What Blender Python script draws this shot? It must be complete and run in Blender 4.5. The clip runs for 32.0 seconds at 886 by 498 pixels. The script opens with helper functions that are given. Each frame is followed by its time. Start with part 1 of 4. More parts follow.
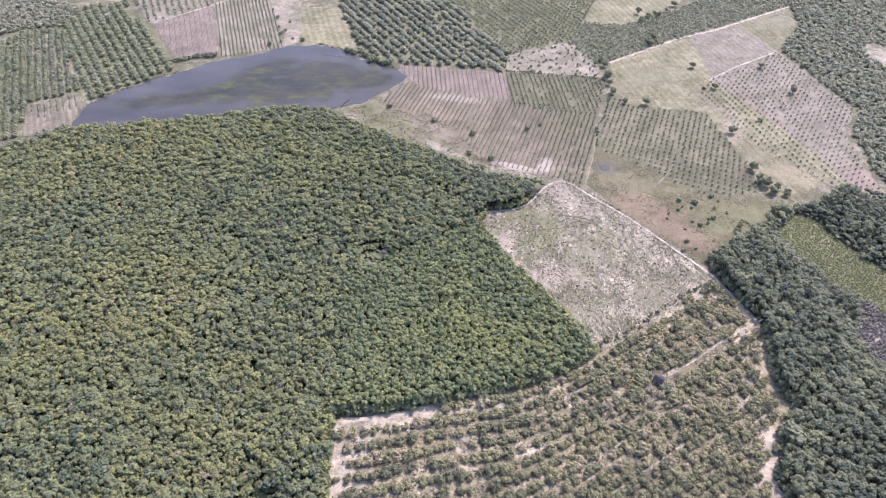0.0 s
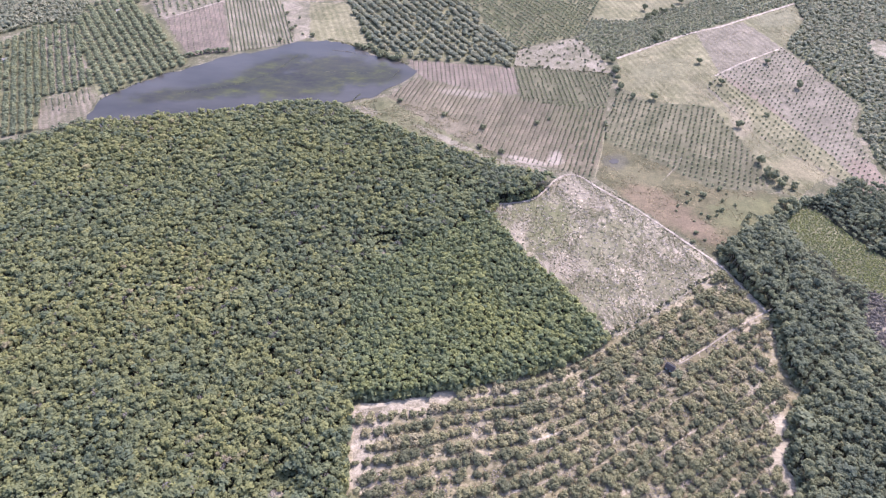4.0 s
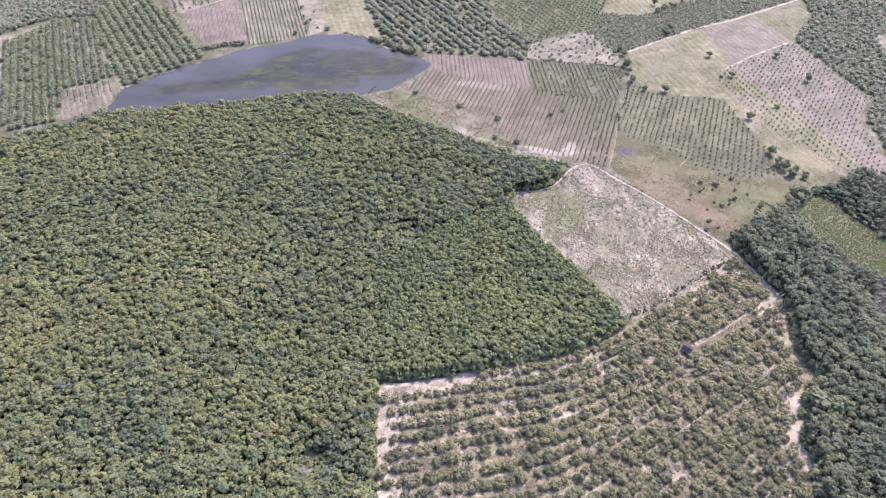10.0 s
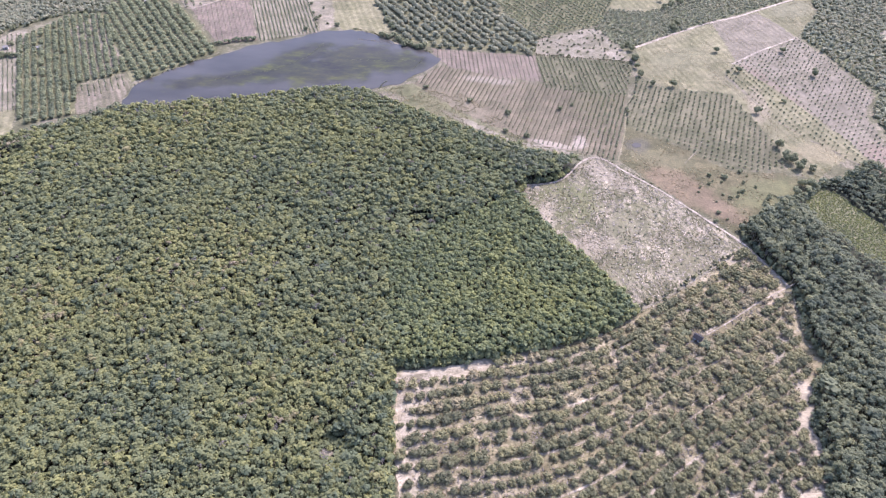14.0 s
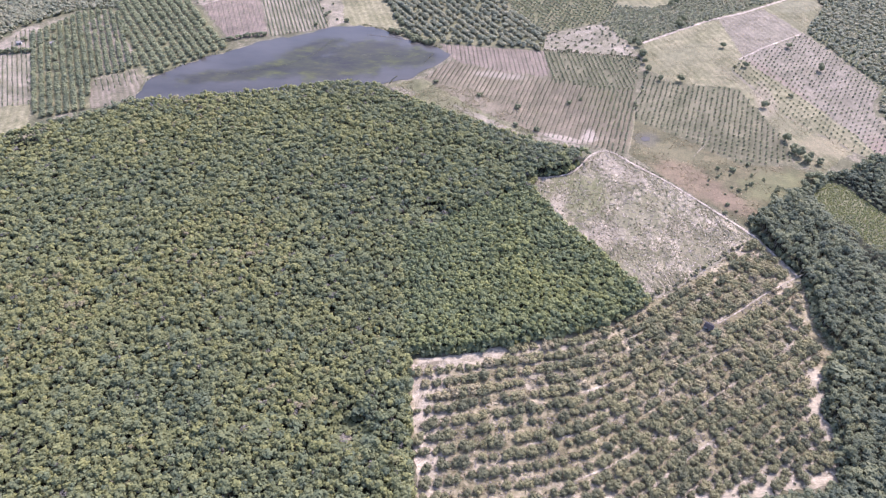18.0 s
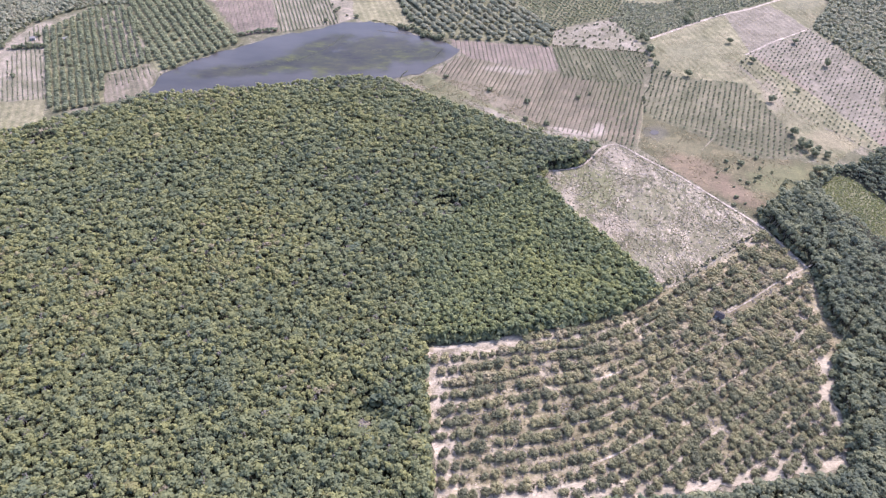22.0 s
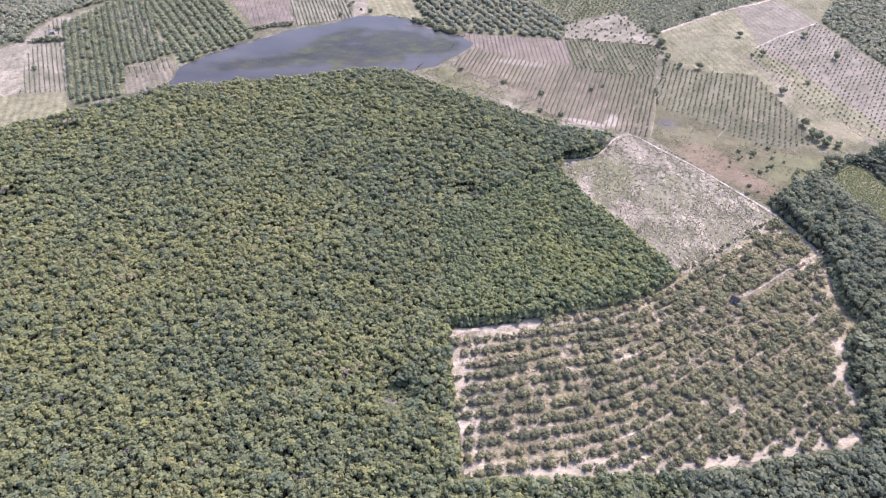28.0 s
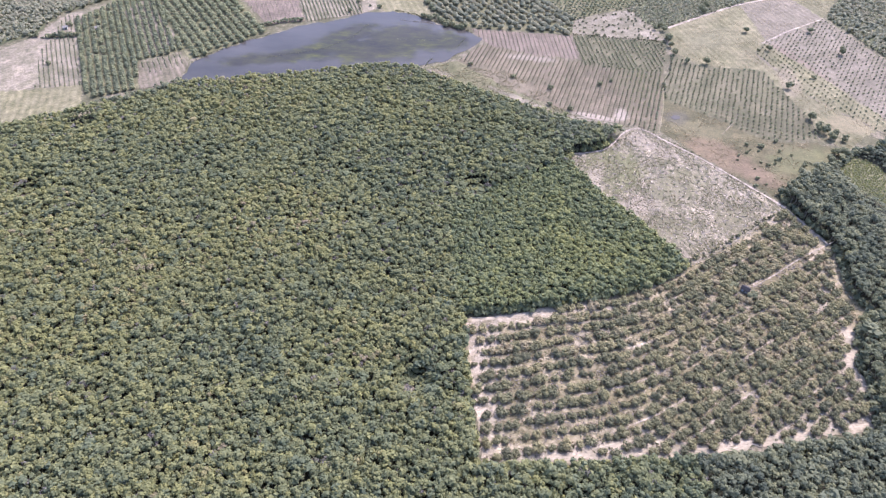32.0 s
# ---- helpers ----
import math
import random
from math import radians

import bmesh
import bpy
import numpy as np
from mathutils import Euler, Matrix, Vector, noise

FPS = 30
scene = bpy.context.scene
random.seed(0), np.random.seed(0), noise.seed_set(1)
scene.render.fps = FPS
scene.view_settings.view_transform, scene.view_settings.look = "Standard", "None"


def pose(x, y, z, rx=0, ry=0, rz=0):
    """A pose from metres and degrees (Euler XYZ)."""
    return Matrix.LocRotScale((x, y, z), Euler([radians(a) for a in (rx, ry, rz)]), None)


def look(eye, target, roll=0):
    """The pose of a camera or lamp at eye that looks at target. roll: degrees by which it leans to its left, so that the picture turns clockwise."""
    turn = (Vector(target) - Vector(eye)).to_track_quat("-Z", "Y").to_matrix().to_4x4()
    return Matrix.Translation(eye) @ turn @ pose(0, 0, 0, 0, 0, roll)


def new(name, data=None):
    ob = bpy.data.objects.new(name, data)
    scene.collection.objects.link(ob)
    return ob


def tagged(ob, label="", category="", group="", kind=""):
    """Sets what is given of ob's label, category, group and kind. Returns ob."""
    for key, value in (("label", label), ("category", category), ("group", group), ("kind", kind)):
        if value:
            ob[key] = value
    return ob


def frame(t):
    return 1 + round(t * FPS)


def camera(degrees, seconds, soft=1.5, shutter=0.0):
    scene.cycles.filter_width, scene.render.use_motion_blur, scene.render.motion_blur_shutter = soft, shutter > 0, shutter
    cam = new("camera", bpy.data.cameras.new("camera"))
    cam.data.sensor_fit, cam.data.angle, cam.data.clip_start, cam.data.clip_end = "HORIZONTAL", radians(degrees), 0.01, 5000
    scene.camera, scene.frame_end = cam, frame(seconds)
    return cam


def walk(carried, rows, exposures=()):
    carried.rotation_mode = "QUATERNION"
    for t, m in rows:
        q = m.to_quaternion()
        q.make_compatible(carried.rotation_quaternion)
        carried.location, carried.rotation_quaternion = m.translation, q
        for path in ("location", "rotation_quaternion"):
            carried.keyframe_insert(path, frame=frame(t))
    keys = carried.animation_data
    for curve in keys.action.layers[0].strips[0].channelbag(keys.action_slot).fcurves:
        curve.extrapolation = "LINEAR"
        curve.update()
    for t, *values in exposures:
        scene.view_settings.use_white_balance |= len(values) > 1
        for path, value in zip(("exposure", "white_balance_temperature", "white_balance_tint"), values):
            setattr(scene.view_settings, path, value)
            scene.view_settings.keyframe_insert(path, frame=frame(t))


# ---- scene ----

# ---------------------------------------------------------------- camera
cam = camera(70, 32.0, soft=1.1)


def aimed(x, y, z, yaw, pitch, roll):
    """A camera pose from its place, its turn to the left of +y, its pitch and its roll in degrees."""
    a, b = radians(yaw), radians(pitch)
    eye = Vector((x, y, z))
    return look(eye, eye + 300 * Vector((-math.sin(a) * math.cos(b), math.cos(a) * math.cos(b), math.sin(b))), roll)


walk(cam, [
    (0.0, aimed(29.03, 28.87, 260.62, -0.118, -44.894, 1.603)),
    (4.0, aimed(21.67, 21.56, 260.52, -0.136, -44.924, 1.680)),
    (8.0, aimed(14.40, 14.33, 260.38, -0.115, -44.959, 1.710)),
    (12.0, aimed(7.19, 7.15, 260.20, -0.066, -44.998, 1.704)),
    (16.0, aimed(0.0, 0.0, 260.0, 0.0, -45.038, 1.674)),
    (20.0, aimed(-7.21, -7.14, 259.79, 0.074, -45.080, 1.629)),
    (24.0, aimed(-14.47, -14.30, 259.57, 0.145, -45.121, 1.581)),
    (28.0, aimed(-21.82, -21.49, 259.37, 0.204, -45.160, 1.540)),
    (32.0, aimed(-29.30, -28.76, 259.20, 0.239, -45.197, 1.518)),
], [(0.0, 2.2, 5640, 29), (32.0, 2.24, 5640, 29)])

# ---------------------------------------------------------------- light
SUN_AZIMUTH, SUN_ELEVATION = 37.0, 47.0   # to the right of +y; degrees
world = bpy.data.worlds.new("sky")
scene.world = world
world.use_nodes = True
wt = world.node_tree
sky = wt.nodes.new("ShaderNodeTexSky")
sky.sky_type = "NISHITA"
sky.sun_disc = False
sky.sun_elevation = radians(SUN_ELEVATION)
sky.sun_rotation = radians(SUN_AZIMUTH)
sky.air_density, sky.dust_density = 1.2, 2.0
wt.nodes["Background"].inputs["Strength"].default_value = 0.135
wt.links.new(sky.outputs[0], wt.nodes["Background"].inputs["Color"])
sun = new("sun", bpy.data.lights.new("sun", "SUN"))
sun.data.energy, sun.data.angle, sun.data.color = 2.6, radians(0.6), (1.0, 0.955, 0.87)
sa, se = radians(SUN_AZIMUTH), radians(SUN_ELEVATION)
sun.matrix_world = look(Vector((math.sin(sa) * math.cos(se), math.cos(sa) * math.cos(se), math.sin(se))) * 900, (0, 0, 0))


# ---------------------------------------------------------------- materials
def material(name):
    m = bpy.data.materials.new(name)
    m.use_nodes = True
    return m, m.node_tree.nodes, m.node_tree.links, m.node_tree.nodes["Principled BSDF"]


def noise_node(nt, links, scale, detail=6.0, rough=0.6, turn=0.0, stretch=(1, 1, 1), distort=0.0):
    co = nt.new("ShaderNodeTexCoord")
    mp = nt.new("ShaderNodeMapping")
    mp.inputs["Rotation"].default_value = (0, 0, radians(turn))
    mp.inputs["Scale"].default_value = stretch
    links.new(co.outputs["Object"], mp.inputs["Vector"])
    n = nt.new("ShaderNodeTexNoise")
    n.inputs["Scale"].default_value = scale
    n.inputs["Detail"].default_value = detail
    n.inputs["Roughness"].default_value = rough
    n.inputs["Distortion"].default_value = distort
    links.new(mp.outputs["Vector"], n.inputs["Vector"])
    return n.outputs["Fac"]


def ramp(nt, links, fac, stops):
    r = nt.new("ShaderNodeValToRGB")
    e = r.color_ramp.elements
    while len(e) > 1:
        e.remove(e[0])
    e[0].position, e[0].color = stops[0][0], (*stops[0][1], 1)
    for pos, col in stops[1:]:
        k = e.new(pos)
        k.color = (*col, 1)
    links.new(fac, r.inputs["Fac"])
    return r.outputs["Color"]


def mixed(nt, links, fac, a, b, blend="MIX"):
    m = nt.new("ShaderNodeMix")
    m.data_type, m.blend_type = "RGBA", blend
    if isinstance(fac, float):
        m.inputs["Factor"].default_value = fac
    else:
        links.new(fac, m.inputs["Factor"])
    for s, v in ((m.inputs["A"], a), (m.inputs["B"], b)):
        if isinstance(v, tuple):
            s.default_value = (*v, 1)
        else:
            links.new(v, s)
    return m.outputs["Result"]


def spot(nt, links, x, y, rx, ry, turn, wild=1.1, freq=0.09):
    """How far a place belongs to an oval patch with a frayed edge."""
    co = nt.new("ShaderNodeTexCoord")
    mp = nt.new("ShaderNodeMapping")
    mp.vector_type = "TEXTURE"
    mp.inputs["Location"].default_value = (x, y, 0)
    mp.inputs["Rotation"].default_value = (0, 0, radians(turn))
    mp.inputs["Scale"].default_value = (rx, ry, 1000)
    links.new(co.outputs["Object"], mp.inputs["Vector"])
    far = nt.new("ShaderNodeVectorMath")
    far.operation = "LENGTH"
    links.new(mp.outputs["Vector"], far.inputs[0])
    add = nt.new("ShaderNodeMath")
    add.operation = "MULTIPLY_ADD"
    links.new(noise_node(nt, links, freq, 7, 0.72), add.inputs[0])
    add.inputs[1].default_value = wild * 2
    links.new(far.outputs["Value"], add.inputs[2])
    out = nt.new("ShaderNodeMapRange")
    out.interpolation_type = "SMOOTHSTEP"
    out.inputs["From Min"].default_value = 1.3 + wild
    out.inputs["From Max"].default_value = 0.65 + wild
    out.inputs["To Max"].default_value = 0.7
    links.new(add.outputs[0], out.inputs["Value"])
    return out.outputs["Result"]


def soil(name, cover, bare, share=0.5, patch=0.06, fine=0.9, turn=0.0, stretch=(1, 1, 1), furrow=0.0, furrow_turn=0.0, edge=0.09, third=None, spots=(), vein=None):
    """Ground with low cover over bare earth: patches, grain, streaks and, if told, furrows a given distance apart."""
    m, nt, links, bsdf = material(name)
    big = noise_node(nt, links, patch, 5, 0.62, turn, stretch, 0.4)
    mid = noise_node(nt, links, patch * 5.5, 6, 0.7, turn, stretch, 0.8)
    grain = noise_node(nt, links, fine, 5, 0.72)
    add = nt.new("ShaderNodeMath")
    add.operation = "MULTIPLY_ADD"
    links.new(big, add.inputs[0])
    add.inputs[1].default_value = 0.55
    half = nt.new("ShaderNodeMath")
    half.operation = "MULTIPLY"
    links.new(mid, half.inputs[0])
    half.inputs[1].default_value = 0.45
    links.new(half.outputs[0], add.inputs[2])
    total = nt.new("ShaderNodeMath")
    total.operation = "MULTIPLY_ADD"
    links.new(grain, total.inputs[0])
    total.inputs[1].default_value = 0.35
    links.new(add.outputs[0], total.inputs[2])
    fac = total.outputs[0]
    if furrow:
        co = nt.new("ShaderNodeTexCoord")
        mp = nt.new("ShaderNodeMapping")
        mp.inputs["Rotation"].default_value = (0, 0, radians(furrow_turn))
        links.new(co.outputs["Object"], mp.inputs["Vector"])
        w = nt.new("ShaderNodeTexWave")
        w.inputs["Scale"].default_value = 0.314 / furrow
        w.inputs["Distortion"].default_value = 1.6
        w.inputs["Detail"].default_value = 3
        w.inputs["Detail Scale"].default_value = 0.6
        links.new(mp.outputs["Vector"], w.inputs["Vector"])
        f2 = nt.new("ShaderNodeMath")
        f2.operation = "MULTIPLY_ADD"
        links.new(w.outputs["Fac"], f2.inputs[0])
        f2.inputs[1].default_value = 0.09
        links.new(fac, f2.inputs[2])
        f3 = nt.new("ShaderNodeMath")
        f3.operation = "SUBTRACT"
        links.new(f2.outputs[0], f3.inputs[0])
        f3.inputs[1].default_value = 0.045
        fac = f3.outputs[0]
    mid_at = 0.675 + (0.5 - share) * 0.5
    dark = tuple(c * 0.72 for c in cover)
    light = tuple(min(1, c * 1.12) for c in bare)
    stops = [(max(0.02, mid_at - 0.22), dark), (mid_at - edge * 0.5, cover)]
    if third:
        stops.append((mid_at, third))
    stops += [(mid_at + edge * 0.5, bare), (min(0.98, mid_at + 0.2), light)]
    col = ramp(nt, links, fac, stops)
    tone = ramp(nt, links, noise_node(nt, links, 0.018, 3, 0.5), [(0.3, (0.86, 0.86, 0.86)), (0.7, (1.1, 1.1, 1.08))])
    col = mixed(nt, links, 1.0, col, tone, "MULTIPLY")
    if vein:
        lines = nt.new("ShaderNodeMath")
        lines.operation = "SUBTRACT"
        links.new(noise_node(nt, links, 0.16, 5, 0.6, turn, (1, 0.5, 1), 1.2), lines.inputs[0])
        lines.inputs[1].default_value = 0.5
        both = nt.new("ShaderNodeMath")
        both.operation = "ABSOLUTE"
        links.new(lines.outputs[0], both.inputs[0])
        near = nt.new("ShaderNodeMapRange")
        near.inputs["From Min"].default_value = 0.05
        near.inputs["From Max"].default_value = 0.005
        near.inputs["To Max"].default_value = 0.48
        links.new(both.outputs[0], near.inputs["Value"])
        col = mixed(nt, links, near.outputs["Result"], col, vein)
    for x, y, rx, ry, spot_turn, colour in spots:
        col = mixed(nt, links, spot(nt, links, x, y, rx, ry, spot_turn), col, colour)
    mottle = ramp(nt, links, noise_node(nt, links, 0.11, 9, 0.75, turn, stretch, 0.5), [(0.3, (0.68, 0.69, 0.66)), (0.5, (0.98, 0.98, 0.98)), (0.7, (1.36, 1.33, 1.29))])
    col = mixed(nt, links, 1.0, col, mottle, "MULTIPLY")
    speck = ramp(nt, links, noise_node(nt, links, 0.75, 8, 0.85, turn, stretch, 0.6), [(0.34, (0.62, 0.63, 0.6)), (0.5, (0.97, 0.97, 0.97)), (0.66, (1.35, 1.33, 1.3))])
    col = mixed(nt, links, 1.0, col, speck, "MULTIPLY")
    links.new(col, bsdf.inputs["Base Color"])
    bsdf.inputs["Roughness"].default_value = 0.95
    bsdf.inputs["Specular IOR Level"].default_value = 0.1
    b = nt.new("ShaderNodeBump")
    b.inputs["Strength"].default_value = 0.6
    b.inputs["Distance"].default_value = 0.25
    links.new(grain, b.inputs["Height"])
    links.new(b.outputs["Normal"], bsdf.inputs["Normal"])
    return m


def foliage(name, stops, species=0.02, gloss=0.65, through_leaf=0.5, own=0.0):
    """Leaves: each tree its own tone, each clump its own shade, and kinds that gather in patches."""
    m, nt, links, bsdf = material(name)
    tree = nt.new("ShaderNodeAttribute")
    tree.attribute_name = "tone"
    clump = nt.new("ShaderNodeNewGeometry")
    info = nt.new("ShaderNodeObjectInfo")
    big = noise_node(nt, links, species, 4, 0.6)
    a = nt.new("ShaderNodeMath")
    a.operation = "MULTIPLY_ADD"
    links.new(clump.outputs["Random Per Island"], a.inputs[0])
    a.inputs[1].default_value = 0.07
    links.new(tree.outputs["Fac"], a.inputs[2])
    b = nt.new("ShaderNodeMath")
    b.operation = "MULTIPLY_ADD"
    links.new(big, b.inputs[0])
    b.inputs[1].default_value = 0.36
    links.new(a.outputs[0], b.inputs[2])
    c = nt.new("ShaderNodeMath")
    c.operation = "MULTIPLY_ADD"
    links.new(info.outputs["Random"], c.inputs[0])
    c.inputs[1].default_value = own
    links.new(b.outputs[0], c.inputs[2])
    d = nt.new("ShaderNodeMath")
    d.operation = "SUBTRACT"
    links.new(c.outputs[0], d.inputs[0])
    d.inputs[1].default_value = 0.1 + own / 2
    col = ramp(nt, links, d.outputs[0], stops)
    links.new(col, bsdf.inputs["Base Color"])
    bsdf.inputs["Roughness"].default_value = gloss
    bsdf.inputs["Specular IOR Level"].default_value = 0.05
    t = nt.new("ShaderNodeBsdfTranslucent")
    links.new(col, t.inputs["Color"])
    mix = nt.new("ShaderNodeMixShader")
    mix.inputs[0].default_value = through_leaf
    links.new(bsdf.outputs[0], mix.inputs[1])
    links.new(t.outputs[0], mix.inputs[2])
    links.new(mix.outputs[0], nt["Material Output"].inputs["Surface"])
    return m


def plain(name, a, b, scale=1.0, rough=0.9):
    m, nt, links, bsdf = material(name)
    links.new(ramp(nt, links, noise_node(nt, links, scale), [(0.3, a), (0.7, b)]), bsdf.inputs["Base Color"])
    bsdf.inputs["Roughness"].default_value = rough
    bsdf.inputs["Specular IOR Level"].default_value = 0.15
    return m


M_GROUND = soil("dry_grassland", (0.072, 0.066, 0.038), (0.145, 0.119, 0.085), 0.4)
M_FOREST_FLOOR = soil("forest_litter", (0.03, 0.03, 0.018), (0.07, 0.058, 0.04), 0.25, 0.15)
M_CLEARING = soil("cleared_ground", (0.08, 0.071, 0.041), (0.215, 0.174, 0.128), 0.38, 0.12, 1.5, 40, (1, 0.6, 1), edge=0.05, third=(0.124, 0.102, 0.066), spots=[(82, 310, 20, 24, 20, (0.08, 0.077, 0.036)), (118, 290, 26, 12, 40, (0.096, 0.086, 0.05)), (150, 262, 16, 12, 40, (0.092, 0.08, 0.047)), (104, 250, 12, 10, 30, (0.096, 0.086, 0.05)), (112, 336, 20, 7, -45, (0.17, 0.138, 0.1)), (66, 298, 6, 16, -25, (0.2, 0.162, 0.118)), (92, 272, 12, 8, 30, (0.185, 0.15, 0.11))], vein=(0.255, 0.207, 0.154))
M_ORCHARD = soil("orchard_sand", (0.122, 0.1, 0.056), (0.23, 0.186, 0.128), 0.42, 0.08, 0.8, 12, (0.4, 1, 1), edge=0.14, third=(0.165, 0.134, 0.084), spots=[(-7, 146, 9, 46, 0, (0.26, 0.212, 0.154)), (24, 181, 46, 6, 12, (0.25, 0.203, 0.148)), (58, 107, 84, 5, 5, (0.26, 0.212, 0.154)), (140, 121, 40, 8, 14, (0.26, 0.212, 0.154)), (175, 165, 8, 44, -8, (0.25, 0.203, 0.148)), (178, 245, 14, 22, 20, (0.215, 0.173, 0.12))])
M_MEADOW = soil("reddish_meadow", (0.059, 0.053, 0.028), (0.118, 0.094, 0.054), 0.36, 0.05, 0.7, edge=0.22, spots=[(158, 327, 29, 14, -48, (0.112, 0.079, 0.051)), (152, 358, 20, 10, -20, (0.094, 0.081, 0.045)), (138, 372, 11, 8, 20, (0.062, 0.055, 0.04)), (212, 322, 26, 14, 20, (0.086, 0.082, 0.04)), (178, 305, 15, 9, -50, (0.114, 0.081, 0.053))])
M_YOUNG = soil("young_orchard_ground", (0.06, 0.056, 0.031), (0.112, 0.094, 0.06), 0.4, 0.05, 0.8, edge=0.25, furrow=3.8, furrow_turn=20)
M_PASTURE = soil("dry_pasture", (0.076, 0.07, 0.036), (0.142, 0.122, 0.074), 0.5, 0.04, 0.8, edge=0.25, furrow=5.5, furrow_turn=-17, spots=[(200, 500, 30, 14, 35, (0.106, 0.095, 0.056)), (265, 370, 18, 12, 0, (0.145, 0.119, 0.072)), (330, 600, 26, 14, 35, (0.102, 0.092, 0.056)), (242, 430, 8, 26, -12, (0.153, 0.123, 0.085))])
M_PINK = soil("ploughed_pinkish_earth", (0.086, 0.073, 0.05), (0.138, 0.113, 0.085), 0.5, 0.05, 0.9, edge=0.25, furrow=5.2, furrow_turn=-17.3, spots=[(262, 452, 8, 44, 20, (0.125, 0.094, 0.069)), (308, 360, 16, 22, 0, (0.134, 0.096, 0.073))])
M_PINK_ROWS = soil("pinkish_row_earth", (0.082, 0.064, 0.047), (0.135, 0.103, 0.08), 0.5, 0.06, 0.9, edge=0.2, furrow=3.4, furrow_turn=-4)
M_ROWS = soil("brown_row_earth", (0.075, 0.062, 0.039), (0.13, 0.102, 0.071), 0.45, 0.045, 0.8, edge=0.2, furrow=3.5, furrow_turn=18, spots=[(78, 370, 17, 3.5, -18, (0.235, 0.19, 0.148)), (97, 372, 5, 9, -18, (0.235, 0.19, 0.15)), (14, 415, 30, 10, -40, (0.12, 0.098, 0.066)), (120, 420, 20, 22, 0, (0.075, 0.065, 0.038)), (35, 455, 22, 5, -8, (0.165, 0.134, 0.103))])
M_SCRUB = soil("pale_scrub_ground", (0.088, 0.077, 0.048), (0.175, 0.144, 0.11), 0.46, 0.08, 0.9, edge=0.16)
M_SHORE = soil("damp_sandy_shore", (0.078, 0.068, 0.043), (0.145, 0.115, 0.085), 0.46, 0.07, 0.9, edge=0.16, furrow=4.2, furrow_turn=-27)
M_SAND = soil("bare_pale_sand", (0.14, 0.114, 0.077), (0.255, 0.208, 0.154), 0.5, 0.1, 1.1, edge=0.14)
M_TRACK = soil("worn_track_sand", (0.13, 0.105, 0.076), (0.255, 0.208, 0.166), 0.52, 0.2, 1.2, edge=0.16)
M_STRIP = soil("low_green_fallow", (0.062, 0.066, 0.034), (0.125, 0.108, 0.066), 0.35, 0.06, 0.6, edge=0.2)
M_GRASS = soil("yellowish_grass", (0.075, 0.071, 0.036), (0.128, 0.111, 0.066), 0.4, 0.05, 0.8, edge=0.2, spots=[(-40, 424, 14, 6, -30, (0.16, 0.132, 0.1)), (28, 388, 34, 3, -36, (0.17, 0.14, 0.108)), (75, 366, 26, 3.5, -20, (0.18, 0.148, 0.116))])

M_PALE = soil("pale_far_sand", (0.096, 0.084, 0.055), (0.17, 0.137, 0.103), 0.46, 0.06, 0.9, edge=0.16)
M_FAR = soil("straw_coloured_grass", (0.1, 0.088, 0.05), (0.17, 0.14, 0.095), 0.45, 0.06, 0.9, edge=0.2)
LEAF_FOREST = foliage("forest_leaves", [(0.0, (0.09, 0.106, 0.07)), (0.22, (0.13, 0.142, 0.078)), (0.45, (0.17, 0.171, 0.08)), (0.66, (0.204, 0.196, 0.078)), (0.82, (0.224, 0.194, 0.096)), (1.0, (0.244, 0.195, 0.128))], 0.015)
LEAF_BLOCK = foliage("young_forest_leaves", [(0.0, (0.1, 0.12, 0.074)), (0.3, (0.148, 0.162, 0.082)), (0.6, (0.196, 0.2, 0.082)), (1.0, (0.25, 0.238, 0.086))], 0.03)
LEAF_DARK = foliage("dark_forest_leaves", [(0.0, (0.086, 0.097, 0.068)), (0.3, (0.134, 0.14, 0.086)), (0.65, (0.192, 0.187, 0.1)), (1.0, (0.245, 0.22, 0.115))])
LEAF_CASHEW = foliage("dry_cashew_leaves", [(0.0, (0.07, 0.071, 0.045)), (0.3, (0.11, 0.106, 0.06)), (0.6, (0.156, 0.144, 0.074)), (0.85, (0.2, 0.175, 0.088)), (1.0, (0.232, 0.19, 0.112))], 0.05, own=0.6, through_leaf=0.3)
# Orchard green, lightened a little to stand in for haze over distant rows.
LEAF_GREEN = foliage("green_orchard_leaves", [(0.0, (0.118, 0.128, 0.082)), (0.35, (0.172, 0.18, 0.104)), (0.7, (0.22, 0.22, 0.118)), (1.0, (0.255, 0.238, 0.13))])
# Leaves of distant trees: air haze is mixed into this pale, greyed colour.
LEAF_HAZED = foliage("hazed_far_leaves", [(0.0, (0.138, 0.146, 0.108)), (0.35, (0.198, 0.2, 0.136)), (0.7, (0.245, 0.235, 0.15)), (1.0, (0.28, 0.25, 0.165))])
LEAF_SHRUB = foliage("shrub_leaves", [(0.0, (0.07, 0.076, 0.044)), (0.35, (0.115, 0.115, 0.062)), (0.7, (0.17, 0.152, 0.08)), (1.0, (0.23, 0.19, 0.11))])
GRASS_DRY = foliage("dry_tufts", [(0.0, (0.115, 0.096, 0.052)), (0.5, (0.195, 0.158, 0.088)), (1.0, (0.3, 0.244, 0.155))])
LEAF_BARE = foliage("leafless_brush", [(0.0, (0.11, 0.096, 0.082)), (0.5, (0.155, 0.134, 0.116)), (1.0, (0.21, 0.18, 0.155))])
DEADWOOD = plain("bleached_branches", (0.2, 0.16, 0.125), (0.34, 0.28, 0.225), 2.0)
BARK = plain("grey_bark", (0.10, 0.08, 0.06), (0.22, 0.19, 0.15), 3.0)


